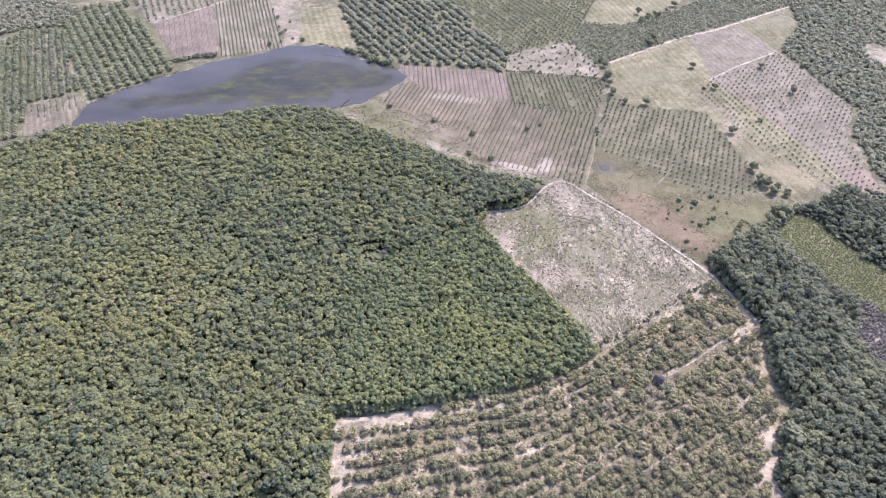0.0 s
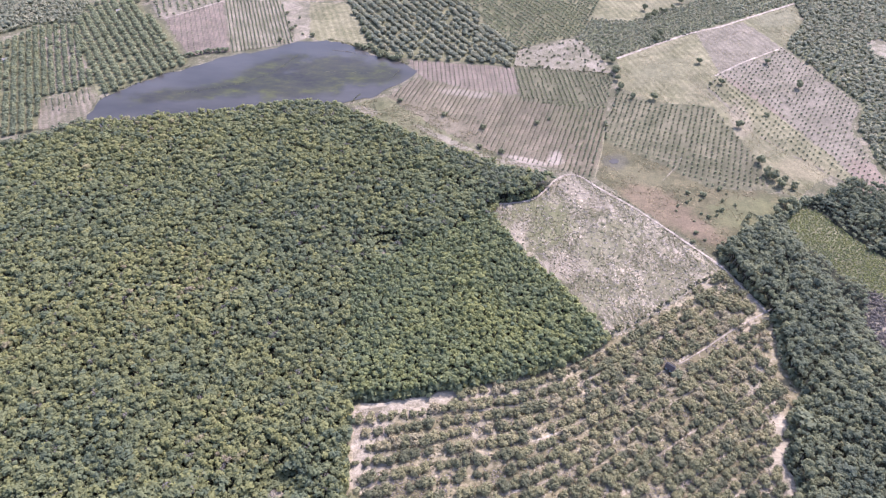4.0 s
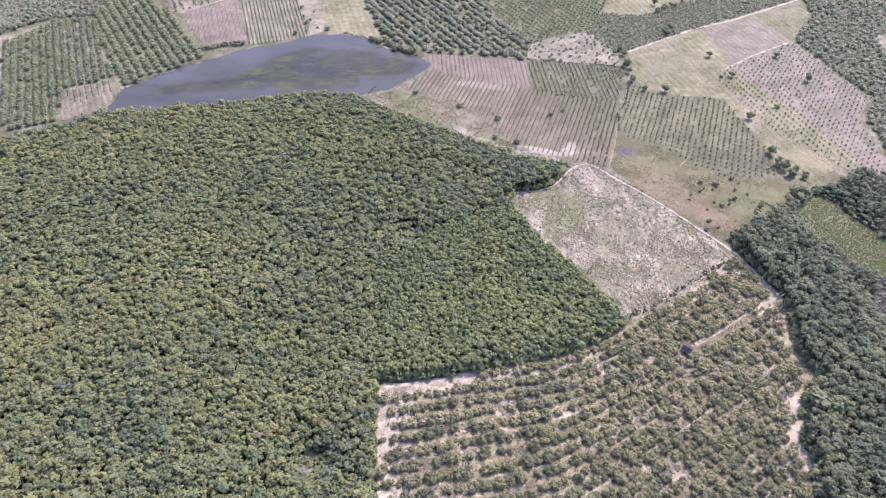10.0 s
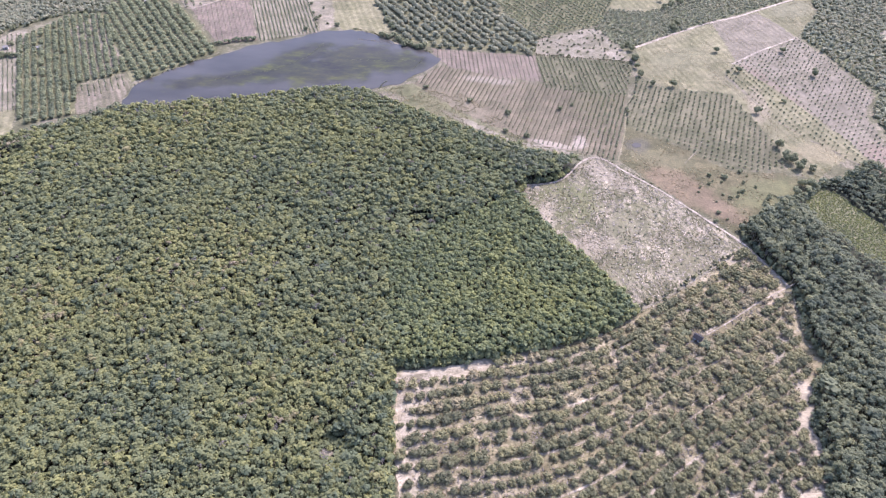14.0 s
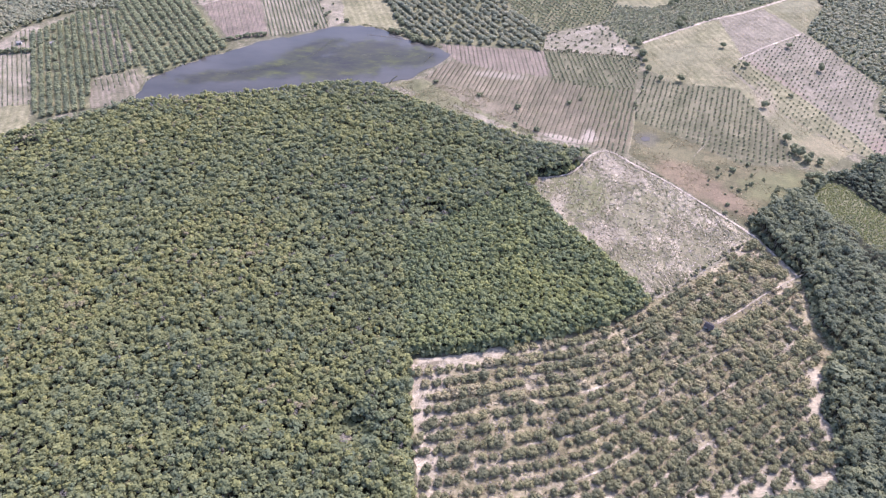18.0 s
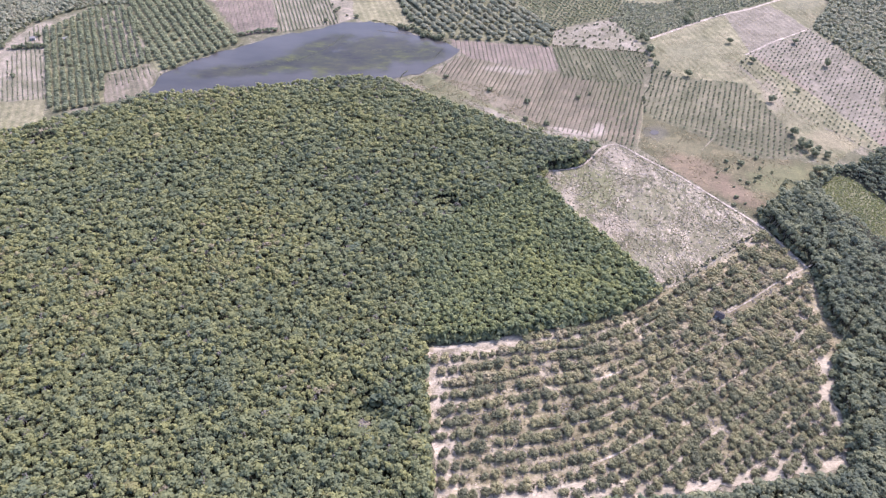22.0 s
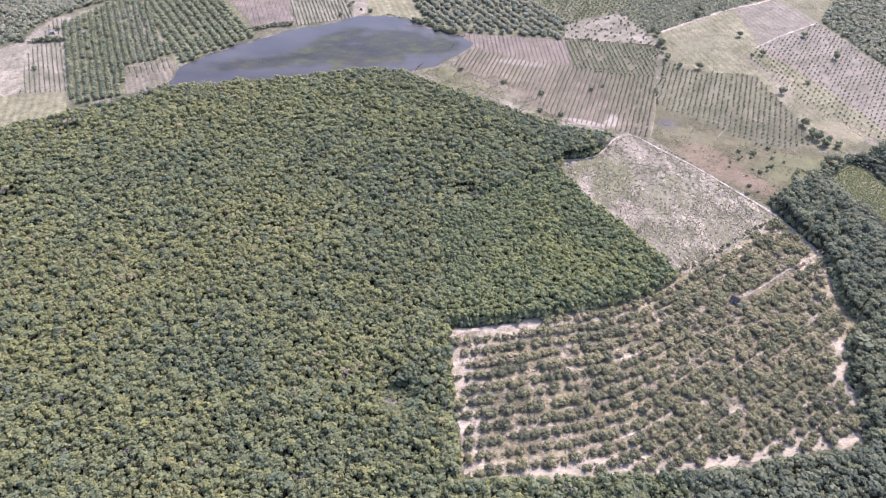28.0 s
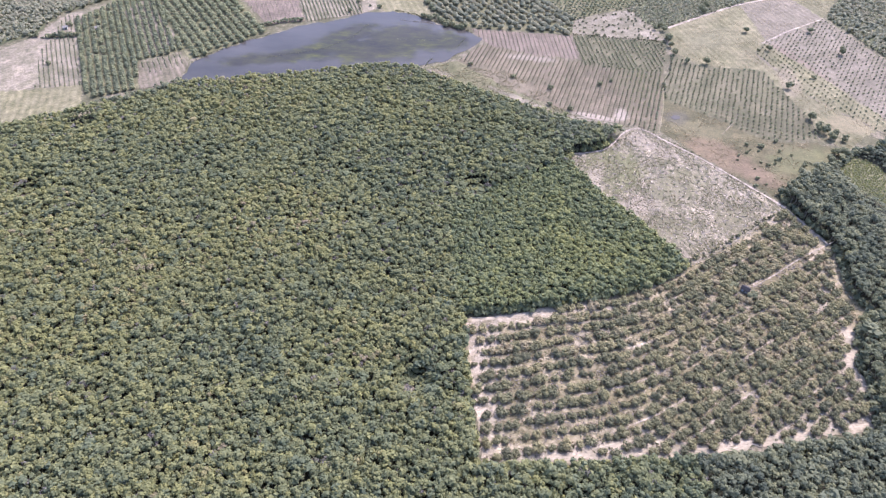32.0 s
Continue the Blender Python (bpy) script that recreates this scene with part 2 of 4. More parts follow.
def water(name, rough):
    m, nt, links, bsdf = material(name)
    col = ramp(nt, links, noise_node(nt, links, 0.02, 5, 0.6, 20, (0.6, 1.4, 1)), [(0.35, (0.026, 0.023, 0.019)), (0.65, (0.043, 0.038, 0.032))])
    weed = ramp(nt, links, noise_node(nt, links, 0.05, 10, 0.74, 25, (0.7, 1.4, 1)), [(0.36, (0.02, 0.019, 0.02)), (0.52, (0.032, 0.032, 0.021)), (0.64, (0.056, 0.058, 0.019))])
    calm = None
    for x, y, rx, ry, turn in ((-172, 443, 46, 10, 14), (-132, 460, 34, 14, 24), (-118, 484, 34, 16, 40), (-69, 482, 44, 26, 0), (-34, 478, 26, 14, 8), (-98, 458, 44, 20, 10)):
        here = spot(nt, links, x, y, rx, ry, turn, 1.2, 0.06)
        col = mixed(nt, links, here, col, weed)
        if calm:
            both = nt.new("ShaderNodeMath")
            both.operation = "MAXIMUM"
            links.new(calm, both.inputs[0])
            links.new(here, both.inputs[1])
            here = both.outputs[0]
        calm = here
    shine = nt.new("ShaderNodeMapRange")
    shine.inputs["From Max"].default_value = 0.7
    shine.inputs["To Min"].default_value = 0.1
    shine.inputs["To Max"].default_value = 0.025
    links.new(calm, shine.inputs["Value"])
    links.new(shine.outputs["Result"], bsdf.inputs["Specular IOR Level"])
    links.new(col, bsdf.inputs["Base Color"])
    bsdf.inputs["Roughness"].default_value = rough
    b = nt.new("ShaderNodeBump")
    b.inputs["Strength"].default_value = 0.15
    b.inputs["Distance"].default_value = 0.05
    links.new(noise_node(nt, links, 0.8, 3), b.inputs["Height"])
    links.new(b.outputs["Normal"], bsdf.inputs["Normal"])
    return m


M_WATER = water("still_murky_water", 0.22)
M_PUDDLE = water("shallow_puddle_water", 0.04)


# ---------------------------------------------------------------- tools for building
def part(name, bm, mat, parent=None, label=""):
    me = bpy.data.meshes.new(name)
    bm.to_mesh(me)
    bm.free()
    me.materials.append(mat)
    ob = new(name, me)
    ob.parent = parent
    return tagged(ob, label)


def structure(ob, label, category):
    return tagged(ob, label, category, kind="structure")


def ragged(points, rng, step=3.0, rough=0.8):
    """A closed outline through the corners with an uneven edge."""
    out = []
    n = len(points)
    for i in range(n):
        a, b = np.array(points[i], float), np.array(points[(i + 1) % n], float)
        k = max(1, int(np.linalg.norm(b - a) / step))
        side = np.array([-(b - a)[1], (b - a)[0]]) / (np.linalg.norm(b - a) + 1e-9)
        for j in range(k):
            out.append(a + (b - a) * j / k + side * rng.normal(0, rough) * (j > 0))
    return out


def patch(name, points, z, mat, label, category, seed, rough=0.8, step=3.0):
    """A field: a thin sheet of earth with an uneven outline, lying just above the ground."""
    rng = np.random.default_rng(seed)
    ring = ragged(points, rng, step, rough)
    bm = bmesh.new()
    top = [bm.verts.new((x, y, z)) for x, y in ring]
    face = bm.faces.new(top)
    face.normal_update()
    if face.normal.z < 0:
        face.normal_flip()
    bmesh.ops.triangulate(bm, faces=[face])
    return structure(part(name, bm, mat), label, category)


def ribbon(name, points, width, z, mat, label, category, seed):
    """A track of trodden sand along a line, of uneven width, with a low crown along its middle."""
    rng = np.random.default_rng(seed)
    pts = np.array(points, float)
    fine = [pts[0]]
    for a, b in zip(pts[:-1], pts[1:]):
        k = max(1, int(np.linalg.norm(b - a) / 4))
        fine += [a + (b - a) * j / k for j in range(1, k + 1)]
    fine = np.array(fine)
    for _ in range(2):
        fine[1:-1] = (fine[:-2] + 2 * fine[1:-1] + fine[2:]) / 4
    bm = bmesh.new()
    rows = []
    for i, p in enumerate(fine):
        d = fine[min(i + 1, len(fine) - 1)] - fine[max(i - 1, 0)]
        s = np.array([-d[1], d[0]]) / np.linalg.norm(d)
        w1, w2 = width / 2 * rng.uniform(0.75, 1.3, 2)
        rows.append([bm.verts.new((*(p + s * w1), z)), bm.verts.new((*p, z + 0.06)), bm.verts.new((*(p - s * w2), z))])
    for a, b in zip(rows[:-1], rows[1:]):
        bm.faces.new((a[0], a[1], b[1], b[0]))
        bm.faces.new((a[1], a[2], b[2], b[1]))
    bmesh.ops.recalc_face_normals(bm, faces=bm.faces)
    return structure(part(name, bm, mat), label, category)


def inside(xy, poly):
    """Which of the places lie within an outline."""
    x, y = xy[:, 0], xy[:, 1]
    hit = np.zeros(len(xy), bool)
    for (x1, y1), (x2, y2) in zip(poly, poly[1:] + poly[:1]):
        if y1 != y2:
            hit ^= ((y1 > y) != (y2 > y)) & (x < (x2 - x1) * (y - y1) / (y2 - y1) + x1)
    return hit


def scatter(poly, spacing, rng, jitter=0.4, holes=()):
    p = np.array(poly)
    (x0, y0), (x1, y1) = p.min(0), p.max(0)
    gx, gy = np.meshgrid(np.arange(x0, x1 + spacing, spacing), np.arange(y0, y1 + spacing, spacing * 0.866))
    gx[1::2] += spacing / 2
    xy = np.stack([gx.ravel(), gy.ravel()], 1) + rng.normal(0, jitter * spacing * 0.6, (gx.size, 2))
    keep = inside(xy, poly)
    for h in holes:
        keep &= ~inside(xy, h)
    return xy[keep]


def grid(poly, along, across, turn, rng, jitter=0.35, gaps=0.06, shift=(0, 0)):
    """Planted rows: places on a grid turned by some degrees, with missing plants."""
    p = np.array(poly)
    c = p.mean(0)
    r = np.abs(p - c).max() * 1.6
    u, v = np.meshgrid(np.arange(-r, r, across), np.arange(-r, r, along))
    a = radians(turn)
    x, y = u.ravel() + shift[0], v.ravel() + shift[1]
    xy = np.stack([c[0] + x * math.cos(a) - y * math.sin(a), c[1] + x * math.sin(a) + y * math.cos(a)], 1)
    xy += rng.normal(0, jitter, xy.shape)
    return xy[inside(xy, poly) & (rng.random(len(xy)) > gaps)]


LEVELS = []


def ground_height(xy):
    """The height of the earth at each place: the topmost field that it lies on."""
    xy = np.asarray(xy, float).reshape(-1, 2)
    z = np.zeros(len(xy))
    for outline, level in LEVELS:
        z = np.where(inside(xy, outline), np.maximum(z, level), z)
    return z


OCTA_V = np.array([(1, 0, 0), (-1, 0, 0), (0, 1, 0), (0, -1, 0), (0, 0, 1), (0, 0, -1)], float)
OCTA_F = np.array([(0, 2, 4), (2, 1, 4), (1, 3, 4), (3, 0, 4), (2, 0, 5), (1, 2, 5), (3, 1, 5), (0, 3, 5)])


def crown_shape(rng, radius, height, base, clumps, leaf, lobes=6, core=0.86, spread=0.6, bulk=(0.40, 0.58), fray=0.1, sprig=False):
    """A crown of lobes, each covered with small folded clumps of leaves, or with single sprigs, round a dense inside. Returns vertices and triangles."""
    ang = rng.uniform(0, 2 * math.pi, lobes) + np.arange(lobes) * 2.4
    rad = spread * radius * np.sqrt(rng.uniform(0.15, 1, lobes))
    cz = rng.uniform(0.35, 0.72, lobes) * height
    centre = np.stack([rad * np.cos(ang), rad * np.sin(ang), cz], 1)
    size = rng.uniform(*bulk, lobes) * radius
    flat = height / radius * 0.55
    n = clumps * 6
    pick = rng.integers(0, lobes, n)
    d = rng.normal(0, 1, (n, 3))
    d[:, 2] = d[:, 2] * 0.9 + 0.35
    d /= np.linalg.norm(d, axis=1)[:, None]
    p = centre[pick] + d * size[pick][:, None] * rng.uniform(0.98 - 0.6 * fray, 0.98 + 1.2 * fray, n)[:, None] * (1, 1, flat)
    buried = np.zeros(n, bool)
    for k in range(lobes):
        q = (p - centre[k]) / (1, 1, flat)
        buried |= (np.linalg.norm(q, axis=1) < size[k] * 0.84) & (pick != k)
    ok = np.where(~buried & (p[:, 2] > 0.02 * height))[0][:clumps]
    p, d = p[ok], d[ok]
    nrm = d + rng.normal(0, 0.2 + 0.7 * fray, d.shape) + (0, 0, 0.3)
    nrm /= np.linalg.norm(nrm, axis=1)[:, None]
    side = np.cross(nrm, rng.normal(0, 1, d.shape))
    side /= np.linalg.norm(side, axis=1)[:, None]
    fore = np.cross(nrm, side)
    s = leaf * rng.uniform(0.6, 1.35, (len(p), 1))
    if sprig:
        leafy = np.stack([p + fore * s * 0.75, p - fore * s * 0.4 + side * s * 0.6, p - fore * s * 0.4 - side * s * 0.6], 1)
        i = np.arange(len(p))[:, None] * 3
        faces = [i + (0, 1, 2)]
    else:
        leafy = np.stack([p - fore * s * 0.6, p + side * s * 0.45 - nrm * s * 0.22, p + fore * s * 0.6, p - side * s * 0.45 - nrm * s * 0.22], 1)
        i = np.arange(len(p))[:, None] * 4
        faces = [i + (0, 1, 2), i + (0, 2, 3)]
    verts = [leafy.reshape(-1, 3)]
    at = leafy.shape[0] * leafy.shape[1]
    for k in range(lobes):
        if core:
            verts.append(OCTA_V * size[k] * core * rng.uniform(0.8, 1.15, (6, 1)) * (1, 1, flat) + centre[k])
            faces.append(OCTA_F + at)
            at += 6
    v = np.concatenate(verts) + (0, 0, base)
    return v, np.concatenate(faces)


def stem_shape(rng, height, radius, limbs=3, reach=1.5, sides=5):
    """A tapered, slightly bent trunk that forks into limbs."""
    verts, faces = [], []

    def tube(path, radii):
        start = sum(len(v) for v in verts)
        for p, r in zip(path, radii):
            a = np.arange(sides) * 2 * math.pi / sides
            verts.append(np.stack([p[0] + r * np.cos(a), p[1] + r * np.sin(a), np.full(sides, p[2])], 1))
        for k in range(len(path) - 1):
            for j in range(sides):
                a, b = start + k * sides + j, start + k * sides + (j + 1) % sides
                faces.append((a, b, b + sides))
                faces.append((a, b + sides, a + sides))

    lean = rng.normal(0, 0.08 * height, 2)
    fork = np.array([lean[0], lean[1], height * 0.45])
    tube([np.array([0, 0, -0.15]), np.array([lean[0] * 0.4, lean[1] * 0.4, height * 0.2]), fork], [radius * 1.3, radius, radius * 0.8])
    for k in range(limbs):
        a = 2 * math.pi * k / limbs + rng.uniform(-0.5, 0.5)
        tip = fork + np.array([math.cos(a) * reach, math.sin(a) * reach, height * rng.uniform(0.35, 0.55)])
        tube([fork, (fork + tip) / 2 + (0, 0, 0.08 * height), tip], [radius * 0.7, radius * 0.45, radius * 0.2])
    return np.concatenate(verts), np.array(faces)


def mesh_from(name, v, f, mats, tone=None, index=None):
    me = bpy.data.meshes.new(name)
    me.vertices.add(len(v))
    me.vertices.foreach_set("co", np.ascontiguousarray(v, np.float32).ravel())
    me.loops.add(f.size)
    me.loops.foreach_set("vertex_index", np.ascontiguousarray(f, np.int32).ravel())
    me.polygons.add(len(f))
    me.polygons.foreach_set("loop_start", np.arange(0, f.size, 3, dtype=np.int32))
    if index is not None:
        me.polygons.foreach_set("material_index", np.ascontiguousarray(index, np.int32))
    for m in mats:
        me.materials.append(m)
    at = me.attributes.new("tone", "FLOAT", "POINT")
    at.data.foreach_set("value", np.ascontiguousarray(np.full(len(v), 0.4) if tone is None else tone, np.float32))
    me.update()
    me.validate()
    return me


def many(name, shapes, xy, scale, rng, leaf_mat, label, category, tall=None, stems=None, tone=None):
    """Woods, shrubs or tufts past counting: one mesh of many plants, each turned, sized and toned by itself."""
    pick = rng.integers(0, len(shapes), len(xy))
    tall = scale if tall is None else tall
    tone = rng.uniform(0, 0.55, len(xy)) if tone is None else tone
    turn = rng.uniform(0, 2 * math.pi, len(xy))
    low = ground_height(xy) - 0.06
    vs, fs, ts, ix, at = [], [], [], [], 0

    def add(shape, who, slot):
        nonlocal at
        v, f = shape
        c, s = np.cos(turn[who])[:, None], np.sin(turn[who])[:, None]
        k = scale[who][:, None]
        x = (v[:, 0] * c - v[:, 1] * s) * k + xy[who, :1]
        y = (v[:, 0] * s + v[:, 1] * c) * k + xy[who, 1:]
        z = v[:, 2] * tall[who][:, None] + low[who][:, None]
        vs.append(np.stack([x, y, z], 2).reshape(-1, 3))
        fs.append((f[None] + (np.arange(len(who)) * len(v))[:, None, None] + at).reshape(-1, 3))
        ts.append(np.repeat(tone[who], len(v)))
        ix.append(np.full(len(who) * len(f), slot))
        at += len(who) * len(v)

    for k, shape in enumerate(shapes):
        who = np.where(pick == k)[0]
        if len(who):
            add(shape, who, 0)
            if stems:
                add(stems[k % len(stems)], who, 1)
    mats = [leaf_mat, BARK] if stems else [leaf_mat]
    me = mesh_from(name, np.concatenate(vs), np.concatenate(fs), mats, np.concatenate(ts), np.concatenate(ix))
    return tagged(new(name, me), label, category, kind="stuff")


def tree_models(name, count, seed, radius, height, base, clumps, leaf, mat, label, category, group, trunk_r=0.16, lobes=7, core=0.7, spread=0.62, sprig=False):
    """Trees that can be counted, as things of a trunk and a crown; the first of each kind."""
    out = []
    for k in range(count):
        rng = np.random.default_rng(seed + k)
        out.append((mesh_from("trunk", *stem_shape(rng, base + height * 0.6, trunk_r, 4, radius * 0.5), [BARK]),
                    mesh_from("crown", *crown_shape(rng, radius, height, base, clumps, leaf, lobes, core, spread, (0.40, 0.58), 0.2 if sprig else 0.1, sprig), [mat])))

    def place(k, m):
        root = new(name)
        root.matrix_basis = m
        root.empty_display_size = 0.5
        for part_name, me in zip(("trunk", "crown"), out[k % count]):
            ob = new(part_name, me)
            ob.parent = root
        return tagged(root, label, category, group)

    return place


def plant_things(place, xy, rng, low, high, squash=(0.9, 1.1)):
    for (x, y), z in zip(xy, ground_height(xy) - 0.03):
        s = rng.uniform(low, high)
        place(int(rng.integers(0, 1000)), Matrix.LocRotScale((x, y, z), Euler((0, 0, rng.uniform(0, 6.28))), (s, s, s * rng.uniform(*squash))))


# ---------------------------------------------------------------- ground and fields
bm = bmesh.new()
bmesh.ops.create_grid(bm, x_segments=40, y_segments=40, size=3500)
ground = structure(part("ground", bm, M_GROUND), "flat dry grassland with sandy earth reaching the horizon", "ground")

FOREST = [(-226, 64), (-358, 316), (-336, 331), (-311, 343), (-288, 355), (-262, 371), (-227, 394), (-184, 403), (-147, 411), (-109, 421), (-86, 429), (-56, 423),
          (-30, 408), (-5, 392), (19, 379), (45, 362), (71, 353), (97, 347), (89, 344), (83, 337), (77, 331), (68, 328), (57, 326), (47, 314), (52, 307), (58, 296),
          (68, 276), (84, 257), (94, 240), (104, 227), (106, 221), (91, 208.5), (71, 200.5), (49, 193.5), (25, 188.5), (4, 184.5), (-20, 182), (-19, 151), (-17, 132), (-14, 95),
          (24, 97), (49, 100), (73, 101), (82, 102), (82, 64)]
FOREST_EAST = [(82, 64), (82, 102), (111, 105), (125, 109), (159, 114), (170, 121), (178, 142), (177, 155), (185, 174), (198, 191), (194, 207), (200, 238), (193, 257), (186, 272), (184, 285), (201, 299),
               (222, 313), (240, 323), (250, 332), (275, 341), (291, 354), (306, 345), (334, 340), (236, 136), (186, 64)]
BLOCK = [(-13, 274), (-27, 262), (-26, 234), (-25, 206), (-20, 182), (4, 184.5), (25, 188.5), (49, 193.5), (71, 200.5), (91, 208.5), (106, 221), (104, 227), (94, 240), (84, 257),
         (68, 276), (58, 296), (47, 312), (35, 303), (9, 287)]
FALLOW = [(235, 316), (251, 330), (260, 324), (265, 311), (271, 300), (278, 289), (284, 282), (290, 273), (300, 250), (280, 225), (267, 232), (265, 246), (263, 256), (258, 263), (248, 272), (243, 285), (236, 297), (233, 310)]
BRUSHLAND = [(259, 259), (266, 257), (268, 246), (278, 226), (262, 205), (253, 212), (248, 221), (246, 235)]
CLEARING = [(103, 357), (111, 356), (122, 343), (143, 323), (162, 300), (183, 274), (157, 250), (128, 229), (109, 219), (92, 237), (76, 258), (62, 279), (46, 301), (42, 313), (59, 324),
            (79, 328), (91, 345)]
ORCHARD = [(-19, 178), (7, 182), (36, 190), (77, 203), (109, 221), (127, 231), (183, 272), (199, 239), (194, 208), (200, 192), (186, 176), (177, 155), (178, 142), (171, 120), (129, 113), (76, 104),
           (26, 99), (-10, 96)]
MEADOW = [(123, 352), (135, 400), (151, 384), (171, 369), (195, 346), (228, 345), (245, 337), (246, 327), (204, 300), (182, 281), (163, 303), (144, 325)]
PLANTED = [(135, 395), (157, 468), (176, 449), (226, 444), (232, 407), (238, 375), (234, 348), (195, 346), (168, 372)]
PASTURE = [(165, 516), (205, 544), (269, 580), (359, 633), (352, 597), (315, 544), (241, 490), (229, 472), (248, 408), (283, 365), (250, 338), (234, 348), (238, 375), (232, 407), (226, 444), (176, 451), (157, 473)]
PLANTED_EAST = [(245, 494), (315, 544), (341, 453), (320, 418), (316, 349), (303, 342), (282, 362), (248, 408), (229, 472)]
GREEN_EAST = [(230, 474), (245, 492), (252, 476), (271, 437), (284, 405), (293, 382), (297, 350), (283, 362), (248, 408)]
PLOUGHED = [(246, 568), (296, 593), (315, 544), (245, 493)]
PINK_ROWS = [(-12, 504), (77, 496), (79, 454), (42, 460), (7, 473), (-2, 482)]
YOUNG = [(77, 496), (125, 492), (157, 488), (151, 464), (143, 436), (118, 438), (79, 446)]
BROWN_ROWS = [(-2, 477), (42, 460), (79, 451), (143, 436), (135, 400), (121, 355), (104, 360), (72, 368), (18, 405), (-26, 443)]
MARGIN = [(-50, 434), (-24, 447), (10, 411), (53, 373), (103, 358), (71, 352), (19, 377), (-31, 408)]
WASTE = [(-50, 434), (-24, 447), (-8, 437), (17, 431), (35, 414), (51, 383), (66, 369), (103, 359), (71, 352), (19, 377), (-31, 408)]
SCRUB = [(77, 523), (111, 543), (137, 551), (152, 517), (158, 492), (125, 493), (77, 498)]
CASHEW = [(-77, 625), (-57, 652), (-3, 684), (81, 528), (76, 498), (33, 503), (-11, 506), (-38, 521), (-57, 556)]
DENSE = [(-3, 684), (190, 697), (156, 596), (138, 556), (81, 528)]
SHRUBLAND = [(155, 591), (188, 587), (242, 620), (322, 684), (393, 689), (363, 640), (271, 586), (166, 520), (152, 517), (137, 551)]
PASTURE_NORTH = [(152, 612), (186, 654), (278, 674), (243, 622), (188, 587), (157, 588)]
WOODS_EAST = [(361, 633), (372, 694), (540, 705), (420, 400), (329, 340), (322, 379), (326, 418), (345, 455), (318, 546), (355, 597)]
PALE_EAST = [(391, 555), (409, 567), (432, 537), (407, 507), (392, 535)]
GRASS_WEST = [(-111, 608), (-63, 607), (-48, 531), (-63, 525), (-90, 533), (-102, 553)]
SAND_WEST = [(-151, 646), (-117, 648), (-98, 538), (-109, 530), (-125, 574)]
ROWS_WEST = [(-191, 605), (-151, 646), (-125, 574), (-110, 528), (-158, 508)]
PINK_WEST = [(-233, 565), (-191, 605), (-160, 510), (-192, 500)]
ORCHARD_NORTH = [(-283, 637), (-193, 657), (-191, 607), (-237, 565)]
ORCHARD_WEST = [(-361, 499), (-338, 540), (-307, 551), (-308, 590), (-274, 609), (-252, 573), (-231, 556), (-188, 489), (-205, 469), (-240, 436), (-250, 451), (-281, 430), (-265, 391), (-294, 375), (-305, 385)]
WEST_RIGHT = [(-307, 551), (-308, 590), (-274, 609), (-252, 573), (-231, 556), (-188, 489), (-205, 469), (-240, 436), (-250, 451), (-283, 509)]
WEST_LEFT = [(-361, 499), (-338, 540), (-307, 551), (-283, 509), (-250, 451), (-281, 430), (-265, 391), (-294, 375), (-305, 385)]
WOODS_NORTHWEST = [(-418, 511), (-390, 515), (-370, 522), (-341, 547), (-308, 555), (-310, 594), (-411, 620), (-475, 615)]
SAND_SHORE = [(-279, 425), (-251, 448), (-239, 428), (-238, 402), (-253, 392), (-265, 391)]
SAND_FAR = [(-406, 432), (-397, 442), (-382, 467), (-372, 510), (-360, 517), (-346, 474), (-309, 392), (-342, 384), (-377, 378)]
GRASS_FAR = [(-377, 378), (-342, 386), (-310, 394), (-297, 363), (-318, 348), (-358, 335)]
WOODS_WEST = [(-500, 569), (-480, 640), (-364, 640), (-364, 578), (-362, 522), (-377, 516), (-383, 470), (-420, 433)]
POND = [(-238, 410), (-237, 429), (-228, 443), (-205, 467), (-183, 483), (-163, 500), (-132, 513), (-107, 530), (-83, 534), (-63, 527), (-37, 509), (-13, 497), (-2, 486), (-9, 473),
        (-23, 459), (-31, 447), (-51, 438), (-67, 431), (-100, 422), (-169, 405), (-204, 394), (-233, 394)]

TRACK = [(57, 324), (70, 326), (79, 329), (85, 336), (91, 344), (97, 353), (103, 357), (111, 356), (122, 343), (143, 323), (162, 300), (183, 274), (190, 257), (197, 241)]
TRACK_ORCHARD = [(201, 244), (194, 240), (175, 229), (154, 214), (141, 206)]


def beside(xy, points, reach):
    """Which places lie within reach of a line."""
    at = np.array(ragged(points, np.random.default_rng(1), 1.0, 0.0)[:-1])
    length = sum(math.dist(a, b) for a, b in zip(points[:-1], points[1:]))
    at = at[:max(2, int(length))]
    return np.array([np.hypot(*(at - p).T).min() < reach for p in xy])


